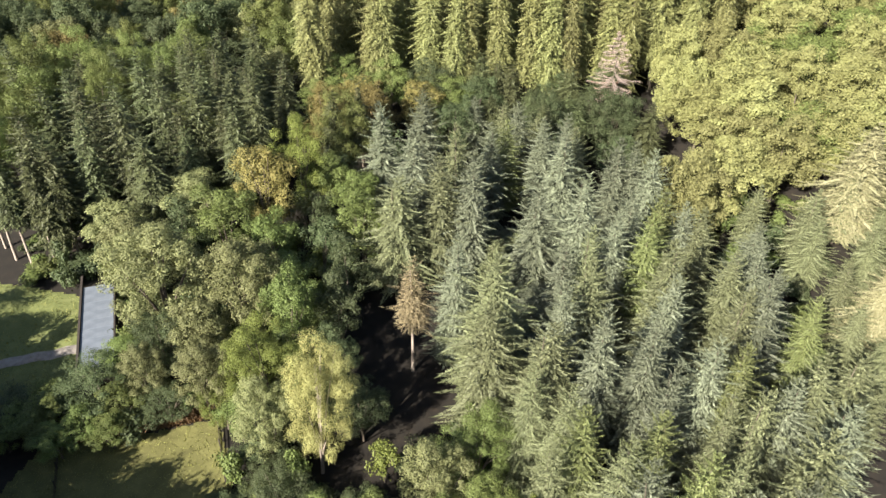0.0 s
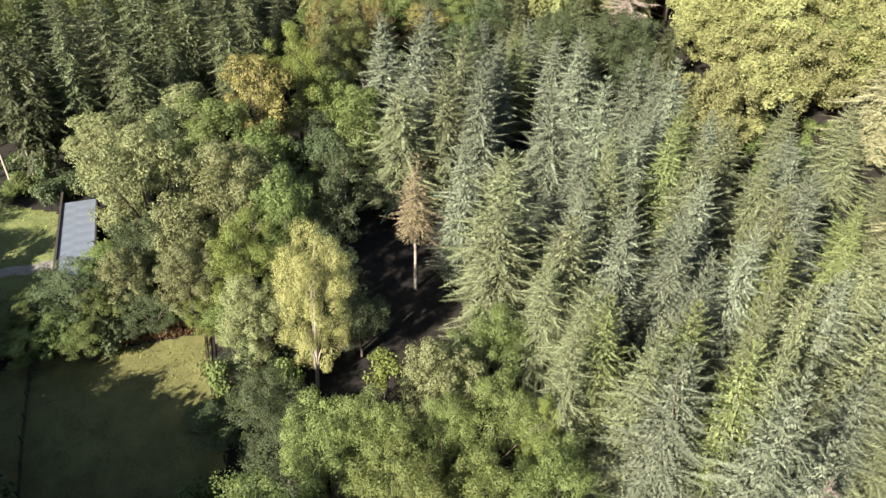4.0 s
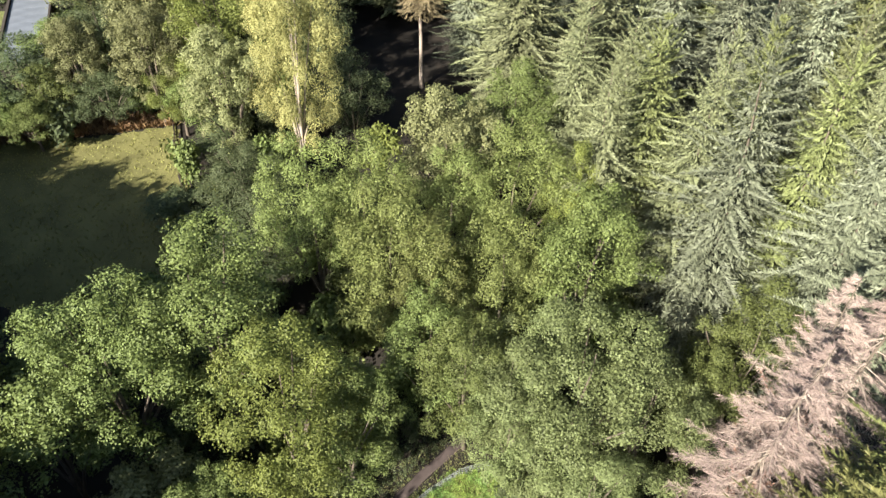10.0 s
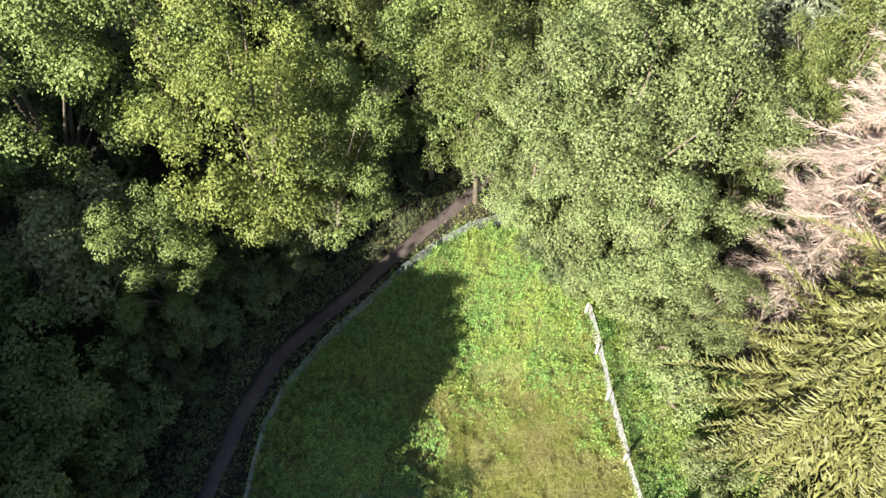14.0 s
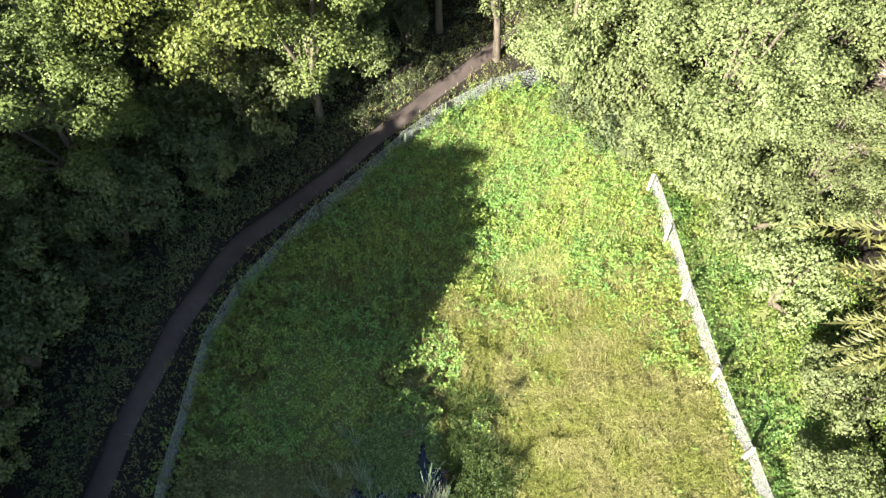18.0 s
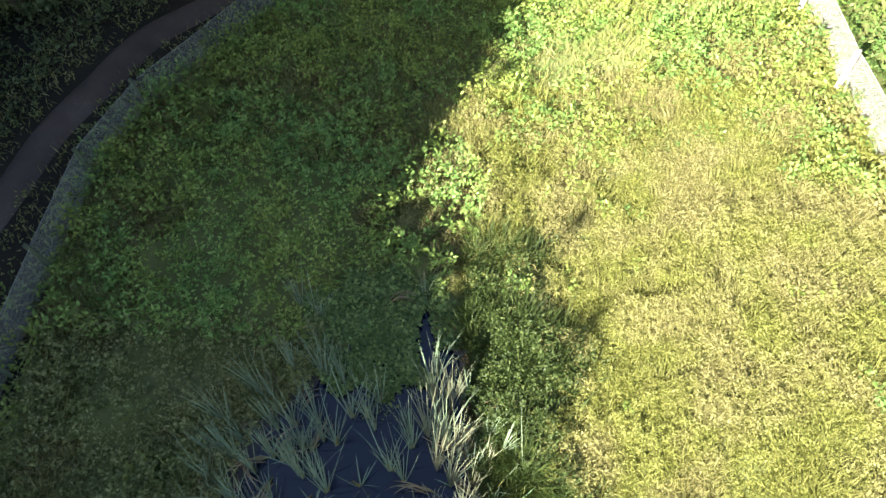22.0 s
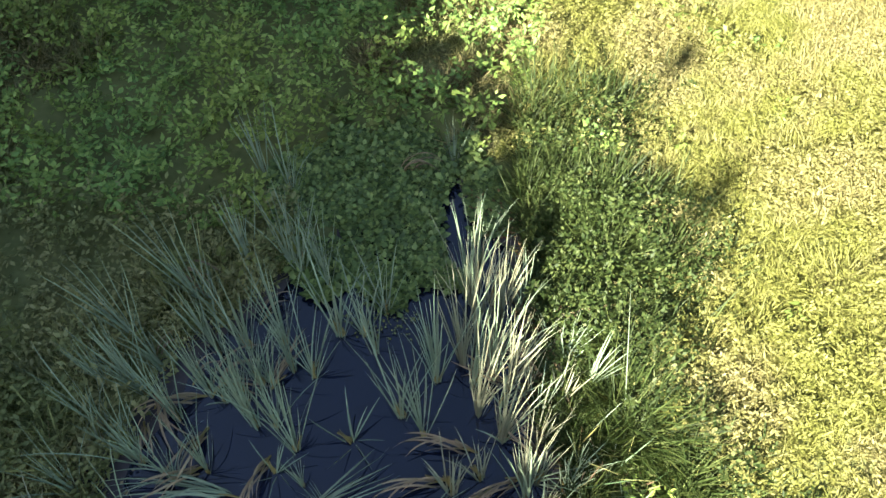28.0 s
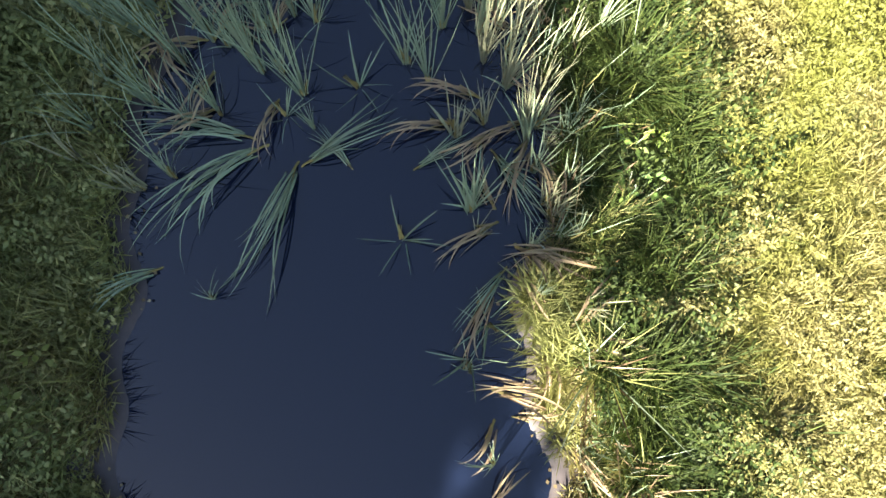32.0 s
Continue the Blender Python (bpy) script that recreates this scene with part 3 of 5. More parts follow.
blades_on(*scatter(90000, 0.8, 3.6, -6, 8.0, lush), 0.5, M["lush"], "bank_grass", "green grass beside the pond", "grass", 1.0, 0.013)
outer = lambda x, y: ~fenced(x, y)
leaves_on(*scatter(60000, 9.5, 16, -6, 16, outer), 0.05, 0.7, 0.1, M["nettle"], "verge_weeds", "sunlit weeds behind the fence", "weeds")
far_path = lambda x, y: ~fenced(x, y) & (x < np.interp(y, [-14, 4, 5.6, 8.3, 11.3, 14, 16.7, 18.9, 22, 24.5], [-10.8, -10.3, -10, -9.4, -8.4, -7, -4.4, -2, 1.2, 4.2]))
leaves_on(*scatter(150000, -19, 4, -6, 28, far_path), 0.03, 0.6, 0.1, M["dark"], "undergrowth", "dark shaded undergrowth beside the path", "weeds")

# lawns
M["lawn"] = leafy("mown_grass", [(0.0, (0.14, 0.15, 0.037)), (0.5, (0.218, 0.234, 0.06)), (1.0, (0.302, 0.312, 0.095))], 0.0, 0.1)
lawn = lambda x, y: in_poly(x, y, LAWN) | in_poly(x, y, YARD)
blades_on(*scatter(45000, -66, -18, 30, 82, lawn), 0.16, M["lawn"], "lawn_grass", "mown lawn between the trees", "grass", 0.7, 0.1)
strip = lambda x, y: (np.abs(y - 53.6 - (x + 34) * 0.22) < 1.3)
blades_on(*scatter(14000, -40, -24, 50, 58, strip), 0.8, M["bracken"], "bracken", "rust-brown dead bracken along the lawn", "weeds", 1.0, 0.12)

# the path
def ribbon(name, line, width, mat, label, category, lift=0.03):
    p = np.array(line, float)
    t = np.concatenate([[0], np.cumsum(np.linalg.norm(np.diff(p, axis=0), axis=1))])
    u = np.arange(0, t[-1], 0.35)
    x, y = np.interp(u, t, p[:, 0]), np.interp(u, t, p[:, 1])
    ker = np.ones(9) / 9
    xs, ys = np.convolve(np.pad(x, 4, "edge"), ker, "valid"), np.convolve(np.pad(y, 4, "edge"), ker, "valid")
    d = unit(np.stack([np.gradient(xs), np.gradient(ys)], -1))
    off = np.linspace(-0.5, 0.5, 7) * width
    wob = 1 + 0.12 * np.sin(u * 1.7)[:, None] * np.sign(off)[None]
    X1, Y1 = xs[:, None] - d[:, 1:2] * off * wob, ys[:, None] + d[:, 0:1] * off * wob
    Z1 = ground(X1, Y1) + lift + 0.02 * np.cos(off / width * 6.28)[None] - 0.09 * (np.abs(off) > 0.45 * width)[None]
    i, j = np.meshgrid(np.arange(len(u) - 1), np.arange(6), indexing="ij")
    a = (i * 7 + j).ravel()
    mesh = mesh_of(name, np.stack([X1, Y1, Z1], -1), np.stack([a, a + 1, a + 8, a + 7], -1), mat)
    mesh.polygons.foreach_set("use_smooth", np.ones(len(mesh.polygons), bool))
    return tagged(new(name, mesh), label, category, kind="structure")


M["dirt"] = rough_stuff("trodden_dirt", [(0.3, (0.04, 0.03, 0.028)), (0.55, (0.075, 0.056, 0.05)), (0.75, (0.13, 0.1, 0.09))], 1.2, 0.5, fine=25)
M["gravel"] = rough_stuff("pale_gravel", [(0.3, (0.2, 0.17, 0.15)), (0.7, (0.36, 0.32, 0.28))], 1.5, 0.4, fine=30)
ribbon("path", [(13, 33), (9, 28.5), (5, 24.5), (2, 22), (-1.2, 18.9), (-3.6, 16.7), (-6.3, 14), (-7.7, 11.3), (-8.7, 8.3), (-9.3, 5.6), (-9.6, 4), (-10.1, 0), (-10.4, -6), (-10.4, -16)], 0.75, M["dirt"], "narrow trodden dirt path curving round the field", "path", 0.09)
ribbon("garden_path", [(-66, 61), (-55, 64.2), (-50, 65.8), (-44.8, 67.4)], 2.0, M["gravel"], "pale gravel path leading to the shed", "path", 0.08)

# ---- fences ----
M["wire"] = rough_stuff("galvanised_wire", [(0.3, (0.36, 0.34, 0.35)), (0.7, (0.56, 0.54, 0.55))], 2, 0.1, 0.5)
M["dull_wire"] = rough_stuff("weathered_wire", [(0.3, (0.2, 0.22, 0.2)), (0.7, (0.36, 0.38, 0.36))], 2, 0.1, 0.6)
M["mossy_board"] = rough_stuff("mossy_board", [(0.3, (0.05, 0.07, 0.04)), (0.55, (0.1, 0.12, 0.08)), (0.75, (0.18, 0.19, 0.15))], 2, 0.4, fine=30, stretch=(1, 1, 6))
M["sawn_post"] = rough_stuff("sawn_post", [(0.3, (0.36, 0.33, 0.29)), (0.7, (0.52, 0.49, 0.44))], 5, 0.3, fine=40, stretch=(1, 1, 0.2))
M["dark_wood"] = rough_stuff("dark_stained_wood", [(0.3, (0.025, 0.02, 0.016)), (0.7, (0.07, 0.055, 0.045))], 3, 0.3, fine=30)


def box(name, sx, sy, sz, mat, bevel=0.008):
    """A block with softened edges, standing on its base's centre."""
    bm = bmesh.new()
    bmesh.ops.create_cube(bm, size=1.0)
    bmesh.ops.scale(bm, vec=(sx, sy, sz), verts=bm.verts)
    bmesh.ops.translate(bm, vec=(0, 0, sz / 2), verts=bm.verts)
    bmesh.ops.bevel(bm, geom=bm.edges[:], offset=bevel, segments=1, affect="EDGES")
    mesh = bpy.data.meshes.new(name)
    bm.to_mesh(mesh)
    bm.free()
    mesh.materials.append(mat)
    return mesh


def netting(L, h, mat, gap=0.036, r=0.0032):
    """Wire netting of one bay: two crossing sets of slanting wires, each a thin three-sided rod, and a wire along the top."""
    V, Q = [], []
    ring = [(0.0, r), (0.87 * r, -0.5 * r), (-0.87 * r, -0.5 * r)]
    ends = []
    for c in np.arange(-h, L, gap * 1.42):
        t0, t1 = max(0.0, -c), min(h, L - c)
        if t1 - t0 > 0.02:
            ends += [((c + t0, t0), (c + t1, t1)), ((L - c - t0, t0), (L - c - t1, t1))]
    ends.append(((0, h), (L, h)))
    for (x0, z0), (x1, z1) in ends:
        o, k = len(V), 2.2 if z0 == z1 else 1.0
        nx, nz = -(z1 - z0), x1 - x0
        q = math.hypot(nx, nz)
        for x, z in ((x0, z0), (x1, z1)):
            V += [(x + k * u * nx / q - L / 2, k * v, z + k * u * nz / q) for u, v in ring]
        Q += [(o + a, o + (a + 1) % 3, o + 3 + (a + 1) % 3, o + 3 + a) for a in range(3)]
    return mesh_of("netting", V, Q, mat)


def wire_fence(label, line, height, post_mat, net_mat, side, post_w=0.1):
    """Posts at the line's points, a bay of netting from post to post along the ground's slope."""
    e = tagged(new("wire_fence"), label, "fence")
    post_mesh = box("post", post_w, post_w, height + 0.5, post_mat, 0.012)
    for n, (x, y) in enumerate(line):
        g = float(ground(x, y))
        part("post", post_mesh, e, at=pose(x, y, g - 0.4, rng.normal(0, 2.5), rng.normal(0, 2.5), rng.uniform(0, 90)))
        if n + 1 == len(line):
            break
        x1, y1 = line[n + 1]
        dx, dy = x1 - x, y1 - y
        L, az = math.hypot(dx, dy), math.degrees(math.atan2(dy, dx))
        g1 = float(ground(x1, y1))
        px, py = -dy / L * side, dx / L * side
        part("netting", netting(math.hypot(L, g1 - g), height - 0.04, net_mat), e, "sagging galvanised wire netting",
             at=pose((x + x1) / 2 + px, (y + y1) / 2 + py, (g + g1) / 2 + 0.02, 0, 0, az) @ pose(0, 0, 0, rng.normal(0, 3), -math.degrees(math.atan2(g1 - g, L)), 0))
    return e


def rail_fence(label, line, height, mat, boards=3, board_w=0.12, side=0.05, post_w=0.12, gap=0.2):
    """Posts at the line's points, rails from post to post along the ground's slope."""
    e = tagged(new("fence"), label, "fence")
    post_mesh = box("post", post_w, post_w, height + 0.5, mat, 0.012)
    for n, (x, y) in enumerate(line):
        g = float(ground(x, y))
        part("post", post_mesh, e, at=pose(x, y, g - 0.4, rng.normal(0, 2.5), rng.normal(0, 2.5), rng.uniform(0, 90)))
        if n + 1 == len(line):
            break
        x1, y1 = line[n + 1]
        dx, dy = x1 - x, y1 - y
        L, az = math.hypot(dx, dy), math.degrees(math.atan2(dy, dx))
        g1 = float(ground(x1, y1))
        slope = math.degrees(math.atan2(g1 - g, L))
        mesh = box("rail", L * 0.995, 0.022, board_w, mat, 0.004)
        for k in range(boards):
            px, py = -dy / L * side, dx / L * side
            part("rail", mesh, e, at=pose((x + x1) / 2 + px, (y + y1) / 2 + py, (g + g1) / 2 + 0.06 + k * (board_w + gap), 0, 0, az) @ pose(0, 0, 0, rng.normal(0, 1.5), -slope + rng.normal(0, 0.3), 0))
    return e


def spaced(line, step):
    p = np.array(line, float)
    t = np.concatenate([[0], np.cumsum(np.linalg.norm(np.diff(p, axis=0), axis=1))])
    u = np.linspace(0, t[-1], int(round(t[-1] / step)) + 1)
    return [(float(np.interp(v, t, p[:, 0])), float(np.interp(v, t, p[:, 1]))) for v in u]


RIGHT_LINE = [(8.85, 14.6), (9.05, 12.2), (9.2, 9.7), (9.48, 6.65), (9.81, 4.08), (10.1, 1.5), (10.35, -1.2), (10.5, -4)]
LEFT_LINE = [(5.28, 20.9), (2.77, 20.3), (-0.1, 18.3), (-2.3, 16.2), (-4.3, 14.1), (-6.0, 11.5), (-7.1, 9.3), (-7.4, 7.2), (-7.55, 4.9), (-7.66, 3.6), (-7.75, -1), (-7.8, -8)]
wire_fence("low fence of grey wire netting on pale sawn posts", RIGHT_LINE, 1.05, M["sawn_post"], M["wire"], 0.08, 0.12)
wire_fence("low fence of dull wire netting on mossy posts along the path", spaced(LEFT_LINE, 2.4), 0.95, M["mossy_board"], M["dull_wire"], -0.05, 0.09)
rail_fence("dark timber fence along the lawn", spaced([(-43.2, 52.5), (-41.4, 48.6), (-39, 40.5), (-37.5, 35)], 2.5), 1.1, M["dark_wood"])
rail_fence("dark timber fence along the lawn", spaced([(-24.6, 55.5), (-22.3, 48), (-20.4, 43), (-18.6, 38)], 2.5), 1.1, M["dark_wood"])

# ---- the shed ----
m, nt, b = material("sheet_roof")
n = noise_node(nt, 0.7, 4.0, nt.nodes.new("ShaderNodeTexCoord").outputs["Object"])
c = ramp(nt, [(0.3, (0.075, 0.085, 0.1)), (0.7, (0.115, 0.128, 0.148))])
nt.links.new(n.outputs["Fac"], c.inputs[0])
nt.links.new(c.outputs[0], b.inputs["Base Color"])
b.inputs["Roughness"].default_value = 0.45
M["sheet_roof"] = m
shed = tagged(new("shed"), "long low shed with a pale flat sheet roof and dark walls", "shed")
shed.matrix_basis = pose(-43.1, 68.5, 9.5, 0, 0, 19.3)
for name, sx, sy, at in (("side_wall", 0.14, 18.0, (-1.95, 0)), ("side_wall", 0.14, 18.0, (1.95, 0)), ("end_wall", 3.76, 0.14, (0, 8.93)), ("end_wall", 3.76, 0.14, (0, -8.93))):
    part(name, box(name, sx, sy, 3.2, M["dark_wood"]), shed, at=pose(*at, 0))
for k in range(9):
    part("roof_sheet", box("roof_sheet", 4.1, 2.03, 0.05, M["sheet_roof"], 0.01), shed, at=pose(0, -8.2 + k * 2.05, 3.22 + 0.004 * (k % 2), 0, 0.6, 0))
part("edge_board", box("edge_board", 0.3, 21.5, 0.5, M["dark_wood"]), shed, at=pose(-2.25, 1.4, 3.0))
part("edge_board", box("edge_board", 0.22, 18.6, 0.35, M["dark_wood"]), shed, at=pose(2.2, 0, 3.05))

# ---- water plants ----
M["cattail"] = leafy("cattail_leaves", [(0.0, (0.056, 0.11, 0.047)), (0.4, (0.144, 0.225, 0.123)), (0.75, (0.297, 0.395, 0.262)), (1.0, (0.575, 0.659, 0.525))], 0.012, 0.12, 0.3)
M["pale_reed"] = leafy("straw_green_reed_leaves", [(0.0, (0.104, 0.127, 0.061)), (0.4, (0.209, 0.239, 0.14)), (0.75, (0.323, 0.355, 0.232)), (1.0, (0.475, 0.509, 0.39))], 0.01, 0.15, 0.45)
M["reed_base"] = leafy("reed_bases", [(0.0, (0.2, 0.17, 0.05)), (1.0, (0.36, 0.31, 0.11))], 0.0, 0.2)


def blade(g, length, az, lean, bend, width=0.03):
    """One strap leaf: a tapered, bent and slightly folded ribbon."""
    k = np.linspace(0, 1, 7)
    width = 0.88 * width
    ang = lean + bend * k ** 1.6
    step = length / 6
    out = np.concatenate([[0], np.cumsum(np.sin((ang[1:] + ang[:-1]) / 2) * step)])
    up = np.concatenate([[0], np.cumsum(np.cos((ang[1:] + ang[:-1]) / 2) * step)])
    side = np.array([-np.sin(az), np.cos(az), 0])
    tw = g.uniform(-0.9, 0.9) * k
    ctr = np.stack([np.cos(az) * out, np.sin(az) * out, up], -1)
    nrm = np.stack([-np.cos(az) * np.cos(ang), -np.sin(az) * np.cos(ang), np.sin(ang)], -1)
    w = width * np.interp(k, [0, 0.15, 0.6, 0.9, 1], [0.7, 1.0, 0.9, 0.45, 0.03])[:, None] / 2
    d = side * np.cos(tw)[:, None] + nrm * np.sin(tw)[:, None]
    v = np.concatenate([ctr - d * w, ctr - nrm * w * 0.35, ctr + d * w])
    a = np.arange(6)
    return v, np.concatenate([np.stack([a, a + 1, a + 8, a + 7], -1), np.stack([a + 7, a + 8, a + 15, a + 14], -1)])


def cattail(seed, n, length, lean, spread, name="cattail", label="clump of long grey-green cattail leaves leaning over the water", mat="cattail", width=0.021):
    """A fan of strap leaves out of one yellow sheath, leaning towards +y; each leaf is a part."""
    g = np.random.default_rng(seed)
    e = tagged(new(name), label, "water plant", "cattails in the pond")
    for i in range(n):
        f = g.uniform(-1, 1)
        az = math.pi / 2 + 1.9 * spread * f + g.normal(0, 0.25)
        ln = max(0.02, 0.55 * lean * g.uniform(0.3, 1.4) + 0.14 * abs(f))
        bend = g.choice([-0.1, 0.25, 0.6, 1.6], p=[0.3, 0.4, 0.2, 0.1]) * g.uniform(0.6, 1.3)
        v, q = blade(g, length * g.uniform(0.5, 1.12), az, ln, bend, width * g.uniform(0.65, 1.2))
        sway = g.normal(0, 0.09) * (v[:, 2:3] / length) ** 2
        v = v + np.array([[g.normal(0, 0.02), g.normal(0, 0.02), -0.06]]) + sway * np.array([[1.0, 0, 0]])
        part("leaf", mesh_of("leaf", v, q, M[mat]), e)
    sh = [[(g.normal(0, 0.02), g.normal(0, 0.02), -0.1, 0.014), (g.normal(0, 0.02), 0.03, 0.08, 0.014), (g.normal(0, 0.05), 0.09 + lean * 0.05, 0.24, 0.005)] for _ in range(4)]
    part("sheath", mesh_of("sheath", *tubes(sh, 5), M["reed_base"]), e, "yellow leaf bases at the waterline")
    return e


def swept(seed, n, length, turn, mat="cattail", label="bundle of cattail leaves swept flat onto the water"):
    """Leaves of one plant that lie over to +y in a common bow and touch down on the water."""
    g = np.random.default_rng(seed)
    e = tagged(new("fallen_cattail"), label, "water plant", "cattails in the pond")
    k = np.linspace(0, 1, 9)
    for i in range(n):
        L = length * g.uniform(0.55, 1.08)
        az = math.pi / 2 + g.normal(0, 0.1) + (turn + g.normal(0, 0.3)) * k ** 1.5
        st = L / 8
        x, y = np.cumsum(np.cos(az)) * st + g.normal(0, 0.03), np.cumsum(np.sin(az)) * st + g.normal(0, 0.03)
        z = 0.02 + g.uniform(0.1, 0.3) * np.sin(np.pi * np.minimum(1, k * g.uniform(0.9, 1.2))) ** 0.8 + g.uniform(0, 0.05)
        w = g.uniform(0.016, 0.028) * np.interp(k, [0, 0.15, 0.6, 0.9, 1], [0.7, 1, 0.9, 0.45, 0.04]) / 2
        roll = g.uniform(-0.7, 0.7) + g.normal(0, 0.5) * k
        side = np.stack([-np.sin(az) * np.cos(roll), np.cos(az) * np.cos(roll), np.sin(roll)], -1) * w[:, None]
        c = np.stack([x, y, z], -1)
        a = np.arange(8)
        v = np.concatenate([c - side, c - [0, 0, 0.004], c + side])
        part("leaf", mesh_of("leaf", v, np.concatenate([np.stack([a, a + 1, a + 10, a + 9], -1), np.stack([a + 9, a + 10, a + 19, a + 18], -1)]), M[mat]), e)
    sh = [[(g.normal(0, 0.02), g.normal(0, 0.02) - 0.08, -0.06, 0.014), (0, 0.04, 0.04, 0.014), (g.normal(0, 0.03), 0.24, 0.1, 0.006)] for _ in range(3)]
    part("sheath", mesh_of("sheath", *tubes(sh, 5), M["reed_base"]), e, "yellow leaf bases at the waterline")
    return e


M["dead_reed"] = leafy("dead_reed_leaves", [(0.0, (0.14, 0.09, 0.05)), (0.5, (0.3, 0.23, 0.13)), (1.0, (0.46, 0.4, 0.26))], 0.01, 0.15)
CAT = [cattail(81, 16, 1.8, 0.5, 0.35), cattail(82, 13, 1.6, 0.55, 0.5), cattail(83, 17, 1.75, 0.45, 0.3), cattail(84, 12, 1.45, 0.7, 0.65), cattail(90, 14, 1.65, 0.5, 0.45), cattail(91, 15, 1.85, 0.4, 0.35)]
TALL = [cattail(k, 24, 1.75, 0.2, 0.36, label="dense upright stand of sunlit cattail leaves at the bank", mat=m, width=0.018) for k, m in ((101, "pale_reed"), (102, "cattail"), (103, "pale_reed"))]
SHORT = [cattail(85, 13, 1.05, 0.28, 0.3), cattail(86, 10, 0.85, 0.5, 0.6), cattail(92, 10, 0.95, 0.4, 0.45, mat="pale_reed")]
SWEPT = [swept(87, 15, 1.75, 0.55), swept(88, 15, 1.6, -0.35), swept(94, 10, 1.2, 0.15)]
DEAD = [swept(95, 7, 0.9, 0.3, "dead_reed", "dead brown cattail leaves lying at the water's edge"), swept(96, 6, 0.7, -0.4, "dead_reed", "dead brown cattail leaves lying at the water's edge")]
STAR = [cattail(89, 9, 0.7, 1.1, 1.6, "floating_plant", "small star-shaped water plant with strap leaves", width=0.02)]
used = set()


def set_out(kinds, rows):
    for x, y, size, turn in rows:
        k = next((q for q in kinds if q.name not in used), kinds[int(rng.integers(len(kinds)))])
        z = max(0.0, float(ground(x, y)))
        m = Matrix.LocRotScale((x, y, z), Euler((0, 0, radians(turn + rng.normal(0, 12)))), (0.95 * size,) * 3)
        if k.name in used:
            copy_thing(k, Matrix.Identity(4)).matrix_basis = m
        else:
            used.add(k.name)
            k.matrix_basis = m


set_out(CAT, [(-1.74, 1.63, 0.95, 8), (-1.99, 1.89, 0.9, 10), (-2.21, 1.9, 0.9, 14), (-1.63, 2.48, 1.0, 0), (-1.35, 2.99, 1.05, -2), (-0.36, 1.78, 0.9, 8),
              (-0.59, 1.98, 0.95, 5), (-0.2, 2.39, 0.9, -5), (0.2, 2.32, 0.95, -8), (-2.78, 2.28, 0.95, 22), (-2.76, 2.79, 0.95, 16), (-1.07, 2.99, 0.95, 6), (-0.81, 3.28, 0.9, -4)])
set_out(TALL, [(0.28, 2.9, 1.05, 2), (0.2, 3.4, 1.0, 0), (0.1, 2.6, 1.05, 4), (0.42, 2.4, 1.0, -2), (0.3, 3.75, 0.8, -2), (0.55, 3.1, 0.95, -4), (0.25, 2.0, 0.95, 2), (0.5, 1.7, 0.85, -2), (0.62, 2.3, 0.9, -6), (0.7, 1.2, 0.8, -6)])
set_out(CAT, [(-2.43, 2.86, 1.0, 12), (-3.04, 3.4, 0.95, 20), (-2.5, 3.9, 0.9, 10),
              (-3.2, 0.7, 0.95, -18), (-3.4, 1.5, 0.9, 24), (-3.5, 2.3, 0.9, 20), (-3.0, 1.3, 0.8, 15), (-3.9, 1.9, 0.85, 30), (-1.9, 4.0, 0.95, 8), (0.9, 1.9, 0.8, -16)])
set_out(SHORT, [(0.1, 0.32, 1.35, 4), (0.13, 0.35, 1.2, 0), (-0.06, 1.16, 1.2, 8), (0.25, 1.3, 1.1, 5), (0.72, 1.07, 1.15, -6), (0.87, 1.3, 1.0, -15), (1.12, 1.16, 0.9, -25), (0.89, 1.69, 1.0, -10), (1.17, 2.1, 1.0, -20),
                (0.5, 1.7, 1.05, 0), (-2.73, -0.64, 0.7, -12), (0.74, -0.1, 0.8, -30), (0.9, 0.4, 0.9, -25), (0.18, 0.07, 0.7, -50), (0.04, -1.4, 0.6, -20), (0.35, -2.4, 0.9, 30), (-2.6, 2.2, 0.8, 30), (-1.63, 1.26, 0.6, 20)])
set_out(SWEPT[:1], [(-2.16, 1.07, 1.0, 128)])
set_out(SWEPT[1:2], [(-1.81, 0.87, 1.0, 158)])
set_out(SWEPT, [(-3.3, -0.3, 0.8, 95), (-2.3, 1.15, 0.9, 70)])
set_out(SWEPT[2:], [(-1.75, 0.84, 0.95, -78), (-0.51, 0.79, 0.6, -40), (-1.2, 0.8, 0.5, 60), (0.35, 1.0, 0.8, -130), (0.5, -0.3, 0.7, 150), (1.3, -1.2, 0.7, -70)])
set_out(CAT, [(-2.0, 2.9, 0.95, 8), (-3.7, 2.9, 0.9, 24), (-4.0, 1.2, 0.8, 32), (-3.1, 2.0, 0.9, 18)])
set_out(SHORT, [(1.0, 0.0, 0.8, -40), (1.15, 0.6, 0.9, -35), (0.8, -0.6, 0.6, -50), (0.8, 0.75, 1.0, -10), (1.2, 2.5, 1.0, -22)])
set_out(STAR, [(-0.65, 0.01, 1.0, 0), (-1.14, 1.72, 1.0, 60), (-1.95, 1.4, 0.8, 30), (0.3, -0.9, 0.9, 200), (0.1, -1.3, 0.9, 160)])

